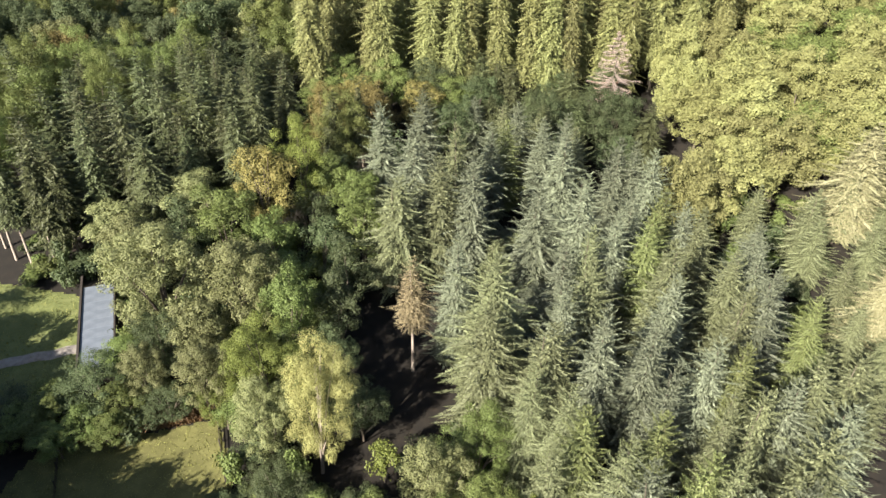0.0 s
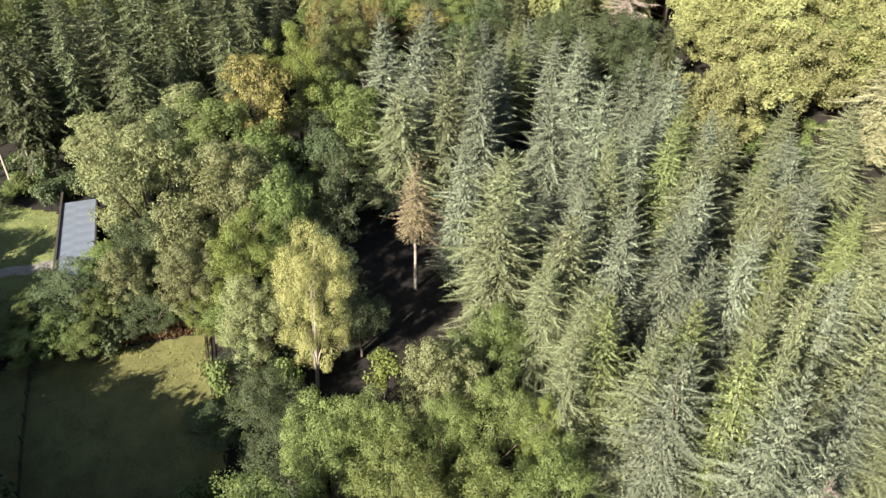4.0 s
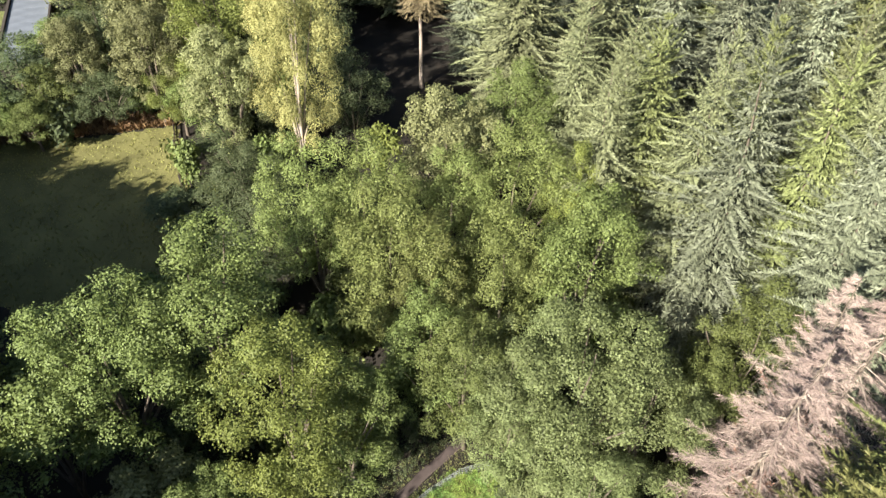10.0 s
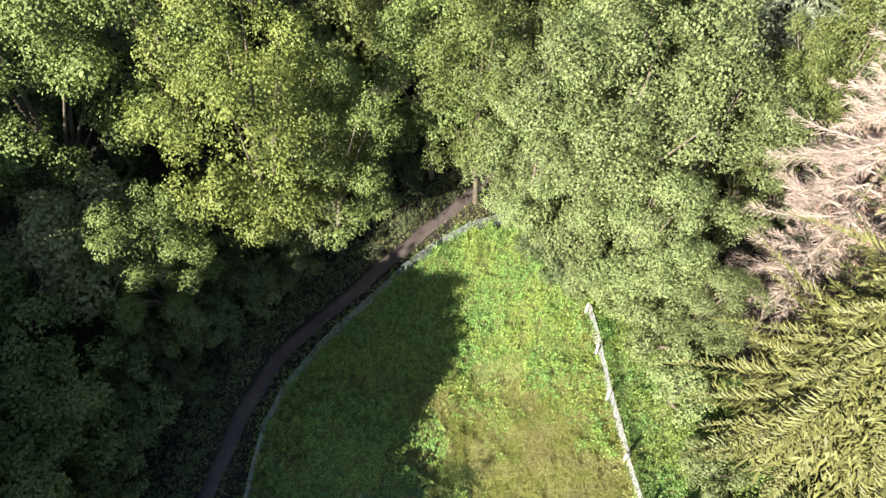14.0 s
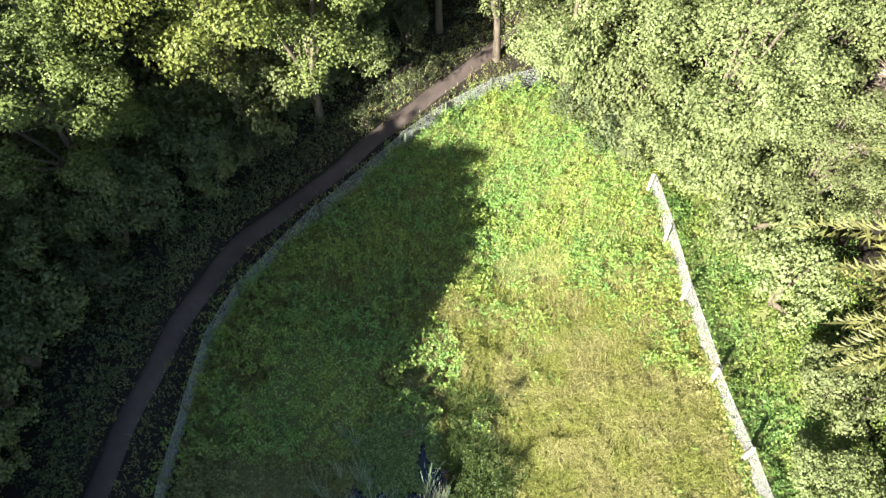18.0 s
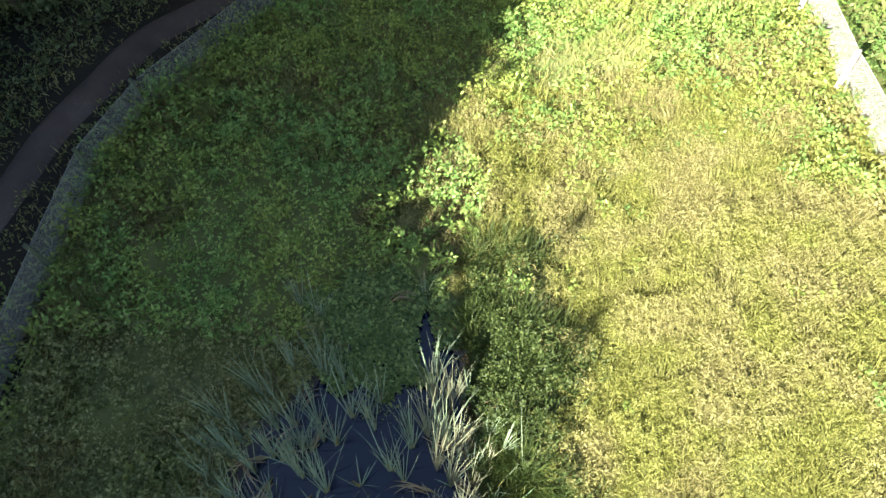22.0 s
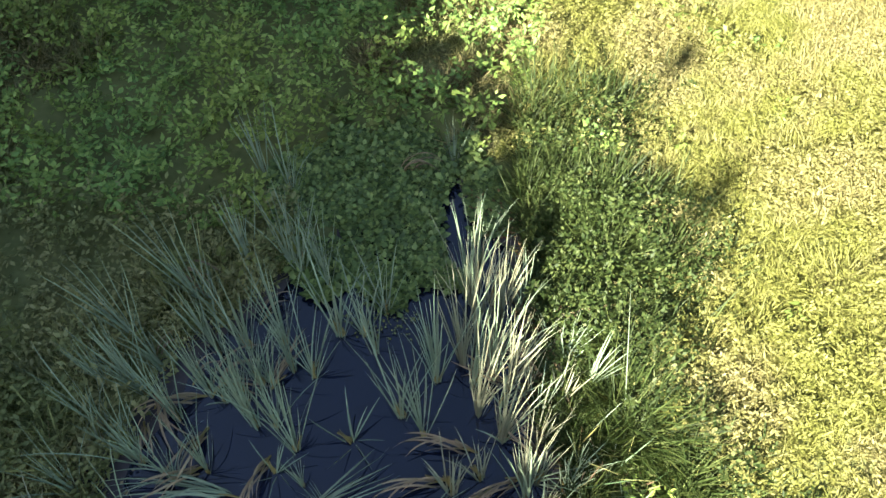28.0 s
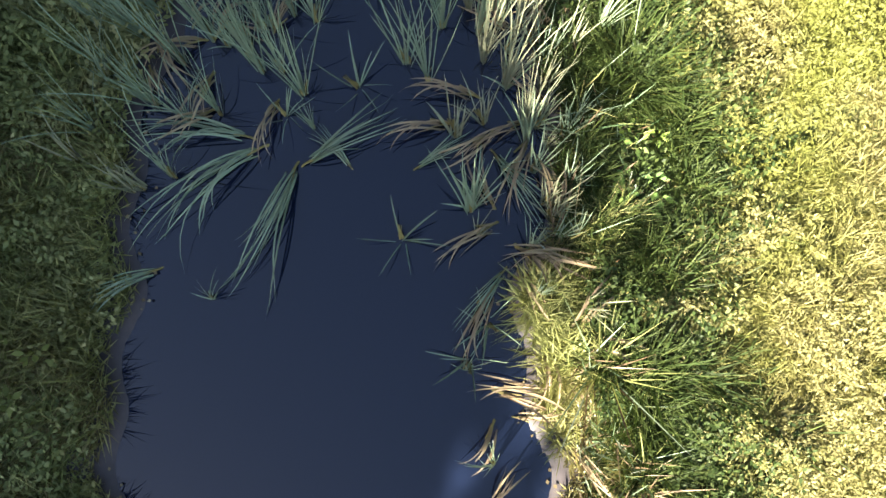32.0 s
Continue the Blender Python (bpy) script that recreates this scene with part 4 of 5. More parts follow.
g = np.random.default_rng(5)
set_out(SHORT, [(g.uniform(0.4, 1.45), g.uniform(-0.8, 3.4), g.uniform(0.6, 1.15), g.uniform(-80, 40)) for _ in range(20)])
set_out(DEAD, [(g.uniform(0.35, 1.35), g.uniform(-3.2, 3.2), g.uniform(0.7, 1.3), g.uniform(-180, 180)) for _ in range(34)])
set_out(DEAD, [(g.uniform(-3.6, -1.9), g.uniform(1.2, 4.0), g.uniform(0.7, 1.2), g.uniform(-180, 180)) for _ in range(14)])
set_out(CAT, [(g.uniform(-4.0, -2.0), g.uniform(0.8, 4.0), g.uniform(0.6, 0.95), g.uniform(0, 40)) for _ in range(8)])
set_out(CAT, [(g.uniform(-2.0, -0.1), g.uniform(2.3, 3.9), g.uniform(0.65, 0.9), g.uniform(-10, 18)) for _ in range(6)])
set_out(CAT, [(-2.5, 5.3, 0.8, 5), (-2.1, 5.0, 0.85, -5), (0.05, 5.5, 0.5, 0)])
set_out(DEAD, [(-0.75, 5.35, 1.0, -80), (-0.6, 5.4, 0.8, -95), (-0.1, 1.3, 1.0, 100), (0.2, 1.6, 1.0, 70), (0.35, 1.2, 1.1, 130)])
set_out(SHORT, [(g.uniform(-4.3, -3.0), g.uniform(0.4, 2.6), g.uniform(0.7, 1.1), g.uniform(-10, 60)) for _ in range(8)])

# floating leaves and scum
def on_water(n, keep, size, mat, name, label):
    x, y = rng.uniform(-3.8, 1.2, n), rng.uniform(-6, 5.6, n)
    k = keep(x, y) & (pond_edge(x, y) < 1.02)
    x, y = x[k], y[k]
    c = len(x)
    az = rng.uniform(0, 6.28, c)
    al = np.stack([np.cos(az), np.sin(az), rng.normal(0, 0.08, c)], -1)
    s = size * rng.uniform(0.5, 1.4, c)
    v, q = kites(np.stack([x, y, rng.uniform(0.006, 0.07, c)], -1), al, np.cross([0, 0, 1.0], al), s, s * 0.8, 0.1, 0.5)
    return tagged(new(name, mesh_of(name, v, q, mat)), label, "water plant", kind="stuff")


x, y = rng.uniform(-3.2, 1.0, 42000), rng.uniform(3.2, 6.6, 42000)
k = marsh(x, y) & (np.hypot((x - 0.02) / 0.22, (y - 4.5) / 0.7) > 1 + 0.2 * np.sin(9 * x)) & (patchy(x, y, 3.4, 2.0) > -0.95)
leaves_on(x[k], y[k], 0.01, 0.22, 0.075, M["brooklime"], "brooklime", "low dark green leafy plants growing over the shallow end of the pond", "water plant", 7, 0.8)
on_water(26000, lambda x, y: np.hypot(x + 0.85, (y - 3.25) * 1.2) < 0.4 + 0.08 * np.sin(9 * np.arctan2(y - 3.15, x + 0.85)), 0.03, M["lime"], "duckweed", "pale green mat of duckweed on the water")
on_water(1800, lambda x, y: (pond_edge(x, y) > 0.86) & (patchy(x, y, 4, 3.0) > 0.3), 0.05, M["straw"], "floating_litter", "dead leaves and bits of straw floating at the edge")
# rank grass of the banks
bank = lambda x, y: (pond_edge(x, y) < 1.32) & (x > 0.35) & (y + rng.normal(0, 0.5, len(x)) < 0.9) & (patchy(x, y, 2.9, 1.0) > np.where(y < -0.3, 0.55, -0.35))
blades_on(*scatter(4500, 0.3, 2.0, -6, 4.2, bank), 0.85, M["dead_reed"], "rank_grass", "dry straw-coloured grass standing on the bank", "grass", 0.6, 0.014)
blades_on(*scatter(4500, 0.3, 2.0, -6, 5.0, bank), 0.95, M["cattail"], "rank_grass", "tall grey-green grass standing on the bank", "grass", 0.8, 0.015)
hang = lambda x, y: (pond_edge(x, y) < 1.3) & (x > 0.5) & (y < 0.3)
blades_on(*scatter(34000, 0.5, 2.2, -6, 0.3, hang), 0.4, M["sedge"], "rank_grass", "matted olive and straw grass hanging over the bank", "grass", 1.5, 0.013)
blades_on(*scatter(8000, 0.3, 2.4, -6, 5.0, bank), 0.8, M["sedge"], "rank_grass", "long olive grass hanging over the bank", "grass", 0.6, 0.013)
verge = lambda x, y: (pond_edge(x, y) < 1.6) & (x > 0.3)
leaves_on(*scatter(9000, 0.3, 2.2, -0.5, 5.0, verge), 0.0, 0.12, 0.07, M["bracken"], "dead_leaves", "brown dead leaves on the wet bank", "weeds")
west = lambda x, y: (pond_edge(x, y) < 2.0) & (x < -2.0) & (patchy(x, y, 1.7, 4.0) > -0.6)
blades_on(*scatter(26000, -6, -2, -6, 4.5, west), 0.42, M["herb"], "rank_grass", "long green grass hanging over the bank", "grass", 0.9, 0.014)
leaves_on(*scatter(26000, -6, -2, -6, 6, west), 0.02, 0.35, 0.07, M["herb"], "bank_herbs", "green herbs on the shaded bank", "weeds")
near_fence = lambda line, w: (lambda x, y: np.min([np.hypot(x - a, y - b) for a, b in spaced(line, 0.5)], axis=0) < w)
leaves_on(*scatter(60000, -8.3, 5.8, -1.5, 21.5, near_fence(LEFT_LINE, 0.45)), 0.1, 0.85, 0.1, M["nettle"], "brambles", "brambles growing up against the fence", "weeds")
leaves_on(*scatter(20000, 8.2, 10.6, -4, 15, near_fence([(8.7, 14.6), (8.9, 12.2), (9.05, 9.7), (9.3, 6.65), (9.65, 4.08), (9.95, 1.5), (10.2, -1.2)], 0.4)), 0.05, 0.7, 0.1, M["meadow"], "brambles", "weeds growing up against the fence", "weeds")

PATH_LINE = [(5, 24.5), (2, 22), (-1.2, 18.9), (-3.6, 16.7), (-6.3, 14), (-7.7, 11.3), (-8.7, 8.3), (-9.3, 5.6), (-9.6, 4), (-10.1, 0), (-10.4, -6)]
beside = lambda x, y: near_fence(PATH_LINE, 1.9)(x, y) & ~near_fence(PATH_LINE, 0.42)(x, y) & ~fenced(x, y)
leaves_on(*scatter(90000, -13, 7, -6, 26, beside), 0.01, 0.3, 0.07, M["herb"], "path_verge", "trodden green verge of the path", "weeds")
blades_on(*scatter(40000, -13, 7, -6, 26, beside), 0.25, M["sedge"], "path_verge", "rough grass along the path", "grass", 0.9, 0.016)

# ---- trees ----
PLACED = []
rng = np.random.default_rng(41)


def plant(kinds, rows):
    """Sets trees out: rows of x, y, the height of the top over the pond, and the width against the model's."""
    for x, y, z, w in rows:
        k = next((q for q in kinds if q["free"]), kinds[int(rng.integers(len(kinds)))])
        h = float(ground(x, y))
        m = Matrix.LocRotScale((x, y, h), Euler((rng.normal(0, 0.02), rng.normal(0, 0.02), rng.uniform(0, 6.28))), (w, w, (z - h) / k["height"]))
        if k["free"]:
            k["free"] = False
            k["ob"].matrix_basis = m
        else:
            c = copy_thing(k["ob"], Matrix.Identity(4))
            c.matrix_basis = m
        PLACED.append((x, y))


def clear_of(x, y, d):
    return all((x - a) ** 2 + (y - b) ** 2 > d * d for a, b in PLACED)


def conifer(name, label, seed, mat, bark, H, R, group="", **kw):
    return tree(name, label, fir_crown(seed, H, R, **kw), stem(H * 0.92, 0.24, seed=seed), mat, bark, H, group=group)


def leaf_tree(name, label, seed, mat, bark="bark", top=16.0, low=3.0, limbs=7, group="", category="tree", **kw):
    crown, lines = leaf_crown(seed, low=low, top=top, **kw)
    return tree(name, label, crown, stem(top * 0.8, 0.24 * top / 16, seed=seed), mat, bark, top, lines[:limbs], group, category)


def firs(mat, label, seeds):
    return [conifer("fir_tree", label, k, mat, "bark", 22.0, 5.0, "firs of the plantation", thick=0.85) for k in seeds]


BLUE = firs("fir", "tall blue-green fir with silvery tips in a dense plantation", (11, 12))
MIXED = firs("fir_mid", "broad olive-green fir in a dense plantation", (13, 14))
FRESH = firs("fir_green", "fresh green fir among the blue-green ones", (15,))
NEAR_BLUE, NEAR_OLIVE = [[conifer("fir_tree", label, k, m, "bark", 22.0, 6.3, "firs of the plantation", levels=22, per=10, sprays=25, thick=0.6)] for label, k, m in (
    ("large blue-green fir with silvery upper branches at the plantation's edge", 17, "fir"), ("large olive-green fir with drooping fans of branches", 18, "fir_mid"))]
# x, y and the height of the top over the pond, tree by tree
plant(NEAR_BLUE, [(20.9, 30.1, 29, 1.02), (26.6, 26.9, 30, 0.9), (25.8, 21.3, 30, 0.85), (25.5, 40.6, 30.2, 0.65), (34, 28.5, 28, 0.8)])
plant(NEAR_OLIVE, [(18.6, 34, 28.5, 0.85), (13.1, 35, 26.5, 0.8), (15.5, 41, 27.5, 0.8), (28.3, 31.2, 29.5, 0.7), (30.2, 37.5, 30, 0.65), (12.5, 44.5, 27, 0.75)])
plant(BLUE, [(-4.2, 98, 33, 1.0), (2.5, 98, 34.5, 1.2), (0.4, 88, 33.5, 1.2), (13.5, 95.5, 31, 0.85), (19.2, 106.5, 29.8, 0.95), (22.2, 96.9, 31, 0.95), (25.9, 98.7, 31, 0.9),
             (23.9, 89.7, 33, 1.0), (12.1, 116, 27, 0.8), (8.6, 81.5, 33, 1.0), (32.5, 89.4, 31, 0.95), (35.1, 89.4, 30.5, 0.85), (37.1, 85.3, 31, 0.95), (5.6, 63, 30.3, 0.8),
             (30.4, 74.9, 30, 1.0), (17.9, 76.5, 30.2, 1.05), (23.8, 75.6, 32.5, 1.0), (26.7, 69.5, 30, 0.9), (19.3, 64.2, 29, 0.85), (38.7, 74.6, 28.3, 0.85), (47.3, 71.6, 26.7, 0.9),
             (44.7, 64.6, 28, 0.85), (17.9, 54.5, 30, 0.85), (29.8, 55.5, 30, 0.95), (40.9, 53.4, 30.9, 0.95), (45.3, 59.9, 27, 0.85), (25.0, 47, 30, 0.9), (20.7, 47.4, 31.9, 0.85),
             (30.4, 44.4, 30.7, 0.9), (38.3, 40.9, 28, 0.9), (42.0, 37.1, 28, 1.1)])
plant(MIXED, [(7.5, 86.6, 34, 1.0), (4.9, 81.7, 32, 0.95), (-2.2, 79.8, 29.5, 1.45), (10, 57.5, 31, 1.35), (9.1, 52.2, 29, 1.15), (14.7, 48.5, 29, 1.2), (21.3, 58.4, 30, 0.95), (23.1, 66, 29.2, 0.8),
              (32.6, 62, 30, 1.0), (38.2, 54.2, 29, 0.9), (40.9, 63.3, 28, 0.95), (40.3, 73.1, 28, 0.85), (34.5, 40, 27.6, 0.95), (42.8, 44, 28, 1.0),
              (37.8, 33.8, 28, 1.1), (21.4, 106, 28, 0.8), (17.6, 114, 27, 0.8), (27, 93.6, 31, 0.9), (47.9, 45.1, 27, 1.0)])
plant(FRESH, [(16, 99.2, 30, 0.85), (34.6, 75.3, 30, 0.85), (30.9, 68.8, 30, 0.85), (33.8, 43.9, 30, 0.85), (47.6, 53.7, 27, 0.8), (23.5, 37.3, 28, 0.75), (25.8, 31, 28.5, 0.85), (16.5, 37.5, 27.5, 0.85)])
rows = []
for y in np.arange(33, 106, 5.2):
    for x in np.arange(-4, 48, 5.2):
        x1, y1 = x + rng.uniform(-1.4, 1.4), y + rng.uniform(-1.4, 1.4)
        inside = np.interp(y1, [33, 46, 60, 101], [17, 9, 6, -3]) < x1 < np.interp(y1, [33, 47, 64, 95, 105], [44, 47, 47, 34, 15])
        if inside and clear_of(x1, y1, 4.2):
            rows.append((x1, y1, 18.5 - rng.uniform(0, 4), rng.uniform(0.75, 0.95)))
plant(MIXED + BLUE, rows)
rows = []
for y in np.arange(22, 84, 6.5):
    for x in np.arange(46, 74, 6.5):
        x1, y1 = x + rng.uniform(-2, 2), y + rng.uniform(-2, 2)
        if clear_of(x1, y1, 6.3) and x1 < 0.75 * y1 + 22 and not (46 < x1 < 55 and 55 < y1 < 82):
            rows.append((x1, y1, float(ground(x1, y1)) + rng.uniform(10, 15), rng.uniform(0.6, 0.8)))
plant(MIXED, rows)
pale_fir = [conifer("fir_tree", "large pale yellow-green conifer at the edge of the slope", 16, "fir_pale", "bark", 24.0, 8.0, levels=22, per=12, rise=-0.18)]
plant(pale_fir, [(68, 84, 36, 1.1), (62, 62, 29, 0.9)])

NEAR = dict(leaves=30000, size=0.125, clumps=64)
green = [leaf_tree("oak_tree", "broad green deciduous tree with a lumpy crown", s, "green", **NEAR) for s in (21, 22, 29)]
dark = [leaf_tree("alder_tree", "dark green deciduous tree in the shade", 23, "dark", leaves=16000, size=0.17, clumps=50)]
lime = [leaf_tree("maple_tree", "bright yellow-green deciduous tree lit by the sun", 24, "lime", **NEAR)]
grey = [leaf_tree("willow_tree", "pale grey-green willow with a soft round crown", 25, "grey", leaves=24000, size=0.15, weep=0.3, clumps=90)]
yellow = [leaf_tree("birch_tree", "tall pale yellow birch with hanging foliage", 26, "yellow", "pale_bark", leaves=60000, size=0.08, weep=0.6, R=4.5, low=2.0, clumps=130)]
olive = [leaf_tree("beech_tree", "olive-brown deciduous tree turning in autumn", 27, "olive", **NEAR)]
rust = [conifer("larch_tree", "thin tan-coloured larch with sparse foliage", 28, "rust", "pale_bark", 20.0, 3.4, bare=0.45, levels=10, per=7, rise=0.0, sprays=12, thick=0.6)]
MID = dict(leaves=11000, size=0.21, clumps=36)
mid_green = [leaf_tree("oak_tree", "broad green deciduous tree farther back in the wood", s, "green", limbs=4, **MID) for s in (62, 63)]
mid_grey = [leaf_tree("willow_tree", "pale grey-green willow with a soft round crown", 64, "grey", limbs=4, weep=0.3, **MID)]
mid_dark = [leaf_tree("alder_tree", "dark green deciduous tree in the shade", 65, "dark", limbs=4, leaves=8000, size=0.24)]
plain = [leaf_tree("alder_tree", "deciduous tree of the western wood, added mostly out of view to cast shade", s, "dark", limbs=0, leaves=11000, size=0.55, clumps=30) for s in (66, 67)]
plant(mid_grey + mid_green, [(-15.2, 15.5, 10, 0.8), (-18, 10.5, 10, 0.8), (-15, 7.5, 9, 0.7), (-14.8, 3, 10, 0.7)])
plant(grey, [(-33, 67.5, 29.5, 1.4), (-22, 67, 27.8, 1.2), (-16.2, 47.8, 22.5, 0.8), (-32.6, 56.5, 19.5, 0.65), (-25, 54.8, 21.5, 0.8), (2.3, 38.4, 22.2, 0.85), (-38, 74, 24, 1.0)])
plant(mid_grey, [(-45, 86, 22, 1.2), (-41, 80, 23, 1.0), (-34, 92, 24, 1.2), (-27, 61, 22.5, 0.85)])
plant(mid_green, [(-15.2, 62.5, 26, 0.85), (-7.4, 82, 26, 1.05), (-27.5, 82, 26.5, 1.2), (-17, 71, 22, 0.9), (-14, 66, 20, 0.7), (-21.7, 81, 23, 1.0), (-27, 22, 17, 1.1), (-9, 91, 25, 1.0), (-13, 94, 26, 1.0), (-20, 50.5, 17, 0.6)])
plant(green, [(7.3, 43.8, 21, 1.0), (-13, 24, 21.5, 1.25), (-18.3, 21, 19, 1.1), (11.5, 28, 20.8, 1.05),
              (0.8, 24.2, 16, 0.8), (-4.4, 19.2, 14.4, 0.8), (3.4, 22.5, 15.5, 0.75), (17.5, 20.5, 14, 0.6), (21.8, 23, 17, 0.8),
              (-12.2, 14.4, 10.5, 0.75)])
sallow = [leaf_tree("willow_tree", "broad pale grey-green sallow overhanging the field", s, "sallow", leaves=34000, size=0.12, clumps=78, low=1.6) for s in (74, 75)]
plant(sallow, [(10, 19.8, 18, 1.2), (6.3, 22.4, 15, 0.95), (6.2, 20.7, 13.5, 0.8), (14, 18.6, 16.5, 0.9), (10.5, 15.6, 12.5, 0.8), (8.5, 23.5, 15, 0.8), (13.4, 12.8, 9, 0.6)])
plant(lime, [(-16.8, 54.2, 25.8, 1.1), (11.4, 32.4, 20.8, 0.5), (-17.8, 94.3, 32.5, 1.1), (-7.3, 18.2, 18.8, 0.98), (-22.5, 53, 17, 0.7), (-4.5, 20.5, 13, 0.5)])
plant(yellow, [(-10.3, 46.4, 28.6, 0.92)])
plant(olive, [(-1.7, 29, 20.5, 0.95), (-7.4, 33, 20.8, 0.9), (-3.4, 33, 21.3, 0.85), (0.5, 27.5, 18.2, 0.8), (5.8, 28, 18.7, 0.85), (6.6, 34.4, 21.6, 0.95), (2.6, 33.4, 20, 0.7), (-17, 122, 28, 1.2), (-4, 130, 30, 1.2), (8, 124, 28, 1.2), (-14, 133, 29, 1.1), (-11.8, 104.3, 33, 1.1)])
gold = [leaf_tree("beech_tree", "golden autumn beech at the wood's edge", 30, "gold", leaves=14000, size=0.2, clumps=50)]
plant(gold, [(-22.3, 87.5, 30.5, 1.15), (-15.5, 112, 31, 1.1), (-6, 116, 30, 1.1), (-11, 120, 30, 1.1), (2, 121, 28, 1.0)])
plant(rust, [(0.3, 62.5, 27.5, 1.1)])
plant(mid_grey + mid_green + dark, [(-31.5, 60.5, 21, 0.85), (-38.8, 56.2, 17, 1.0), (-29.7, 54.2, 15, 0.7), (-36, 60.5, 17, 0.9), (-35.2, 54, 15, 0.7), (-44, 54.5, 13.5, 1.0), (-49, 54, 13, 1.0), (-21.5, 18, 15, 0.9)])
# trees out of view south-west of the lawn, added to keep it in shadow
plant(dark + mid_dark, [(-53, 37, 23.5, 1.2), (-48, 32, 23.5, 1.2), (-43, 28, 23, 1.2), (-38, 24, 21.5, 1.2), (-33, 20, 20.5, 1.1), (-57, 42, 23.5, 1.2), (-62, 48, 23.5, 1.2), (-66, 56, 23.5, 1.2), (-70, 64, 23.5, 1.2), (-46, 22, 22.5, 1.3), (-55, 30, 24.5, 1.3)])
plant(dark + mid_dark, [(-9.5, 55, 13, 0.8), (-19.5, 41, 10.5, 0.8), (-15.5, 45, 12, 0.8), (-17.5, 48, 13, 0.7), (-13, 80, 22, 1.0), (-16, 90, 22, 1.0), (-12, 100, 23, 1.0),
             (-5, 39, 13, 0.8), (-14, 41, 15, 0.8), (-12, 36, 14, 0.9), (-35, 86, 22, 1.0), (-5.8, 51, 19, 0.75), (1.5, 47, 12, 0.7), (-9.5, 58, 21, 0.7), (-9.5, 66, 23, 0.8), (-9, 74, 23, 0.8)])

plant(mid_green + mid_dark, [(-38.7, 51.5, 14, 0.6), (-41, 49, 13.5, 0.6), (-35.5, 50.5, 13.5, 0.55), (-44, 50.5, 13.5, 0.65), (-47.5, 50, 14, 0.7), (-42.5, 53, 14.5, 0.6)])

# wood to the west, mostly unseen: canopy rises to lay the field's shadow edge
rows, sway = [], np.random.default_rng(77)
for x in np.arange(-14.6, -52, -4.2):
    for y in np.arange(-46, 9, 3.9):
        x1, y1 = x + sway.uniform(-0.8, 0.8), y + sway.uniform(-1.2, 1.2)
        yb = y1 + 1.13 * (-x1)
        edge = np.interp(yb, [-5, -2.5, -0.5, 1, 4, 5.5, 7, 8.7, 11, 13, 17, 20], [0.3, -0.5, -1.1, -1.1, -0.4, -0.25, -0.1, 0.0, 0.25, 1.0, 1.6, 2.4])
        top = -0.35 + 0.592 * (edge - x1) / 0.662 + sway.uniform(-0.25, 0.1) - 0.03 * (-14.6 - x1)
        if yb > 20.5:
            top = min(top, 16.5 if x1 < -19 else 13)
        if clear_of(x1, y1, 2.8):
            rows.append((x1, y1, min(top, 24), 0.9))
plant(plain, rows)
# more unseen trees south-west of the lawn, added to cast its shade
rows = []
for k in range(4):
    for j in range(11):
        x1, y1 = -31 - 3.9 * j - 2.6 * k + rng.uniform(-1, 1), 19 + 3.6 * j - 3.6 * k + rng.uniform(-1, 1)
        if clear_of(x1, y1, 2.5):
            rows.append((x1, y1, 23.5 + 1.5 * k + rng.uniform(-1, 1), 1.0))
plant(plain, rows)

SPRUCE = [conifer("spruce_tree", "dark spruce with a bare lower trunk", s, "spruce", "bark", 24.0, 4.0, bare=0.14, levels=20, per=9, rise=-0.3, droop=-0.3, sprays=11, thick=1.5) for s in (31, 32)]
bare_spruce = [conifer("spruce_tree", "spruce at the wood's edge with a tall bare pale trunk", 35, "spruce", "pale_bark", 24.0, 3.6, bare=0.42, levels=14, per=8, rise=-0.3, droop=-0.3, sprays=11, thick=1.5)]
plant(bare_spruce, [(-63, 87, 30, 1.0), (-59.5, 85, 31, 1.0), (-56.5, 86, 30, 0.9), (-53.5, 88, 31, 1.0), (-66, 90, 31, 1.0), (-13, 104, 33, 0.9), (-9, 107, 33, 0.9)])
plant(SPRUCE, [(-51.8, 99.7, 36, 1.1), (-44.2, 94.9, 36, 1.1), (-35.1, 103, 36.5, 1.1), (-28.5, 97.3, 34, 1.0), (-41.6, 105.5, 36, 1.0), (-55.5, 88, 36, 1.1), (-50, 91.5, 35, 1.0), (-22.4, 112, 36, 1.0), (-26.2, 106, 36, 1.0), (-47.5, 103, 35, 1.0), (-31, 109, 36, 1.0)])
rows = []
for y in np.arange(90, 132, 5.5):
    for x in np.arange(-92, -27, 5.5):
        x1, y1 = x + rng.uniform(-2, 2), y + rng.uniform(-2, 2)
        if clear_of(x1, y1, 3.8) and x1 > -0.62 * y1 - 8:
            rows.append((x1, y1, float(ground(x1, y1)) + 20 + rng.uniform(-3, 2.5), rng.uniform(0.85, 1.15)))
mixed = [r for r in rows if rng.random() < (0.6 if r[0] < -55 else 0.3)]
plant(SPRUCE, [r for r in rows if r not in mixed])
plant(mid_green + mid_dark + olive, mixed)
rows = []
for y in np.arange(134, 210, 6.5):
    for x in np.arange(-20, 66, 5.5):
        x1, y1 = x + rng.uniform(-2, 2), y + rng.uniform(-2.5, 2.5)
        if clear_of(x1, y1, 3.8):
            rows.append((x1, y1, float(ground(x1, y1)) + 30 + rng.uniform(-3, 3), rng.uniform(0.95, 1.3)))
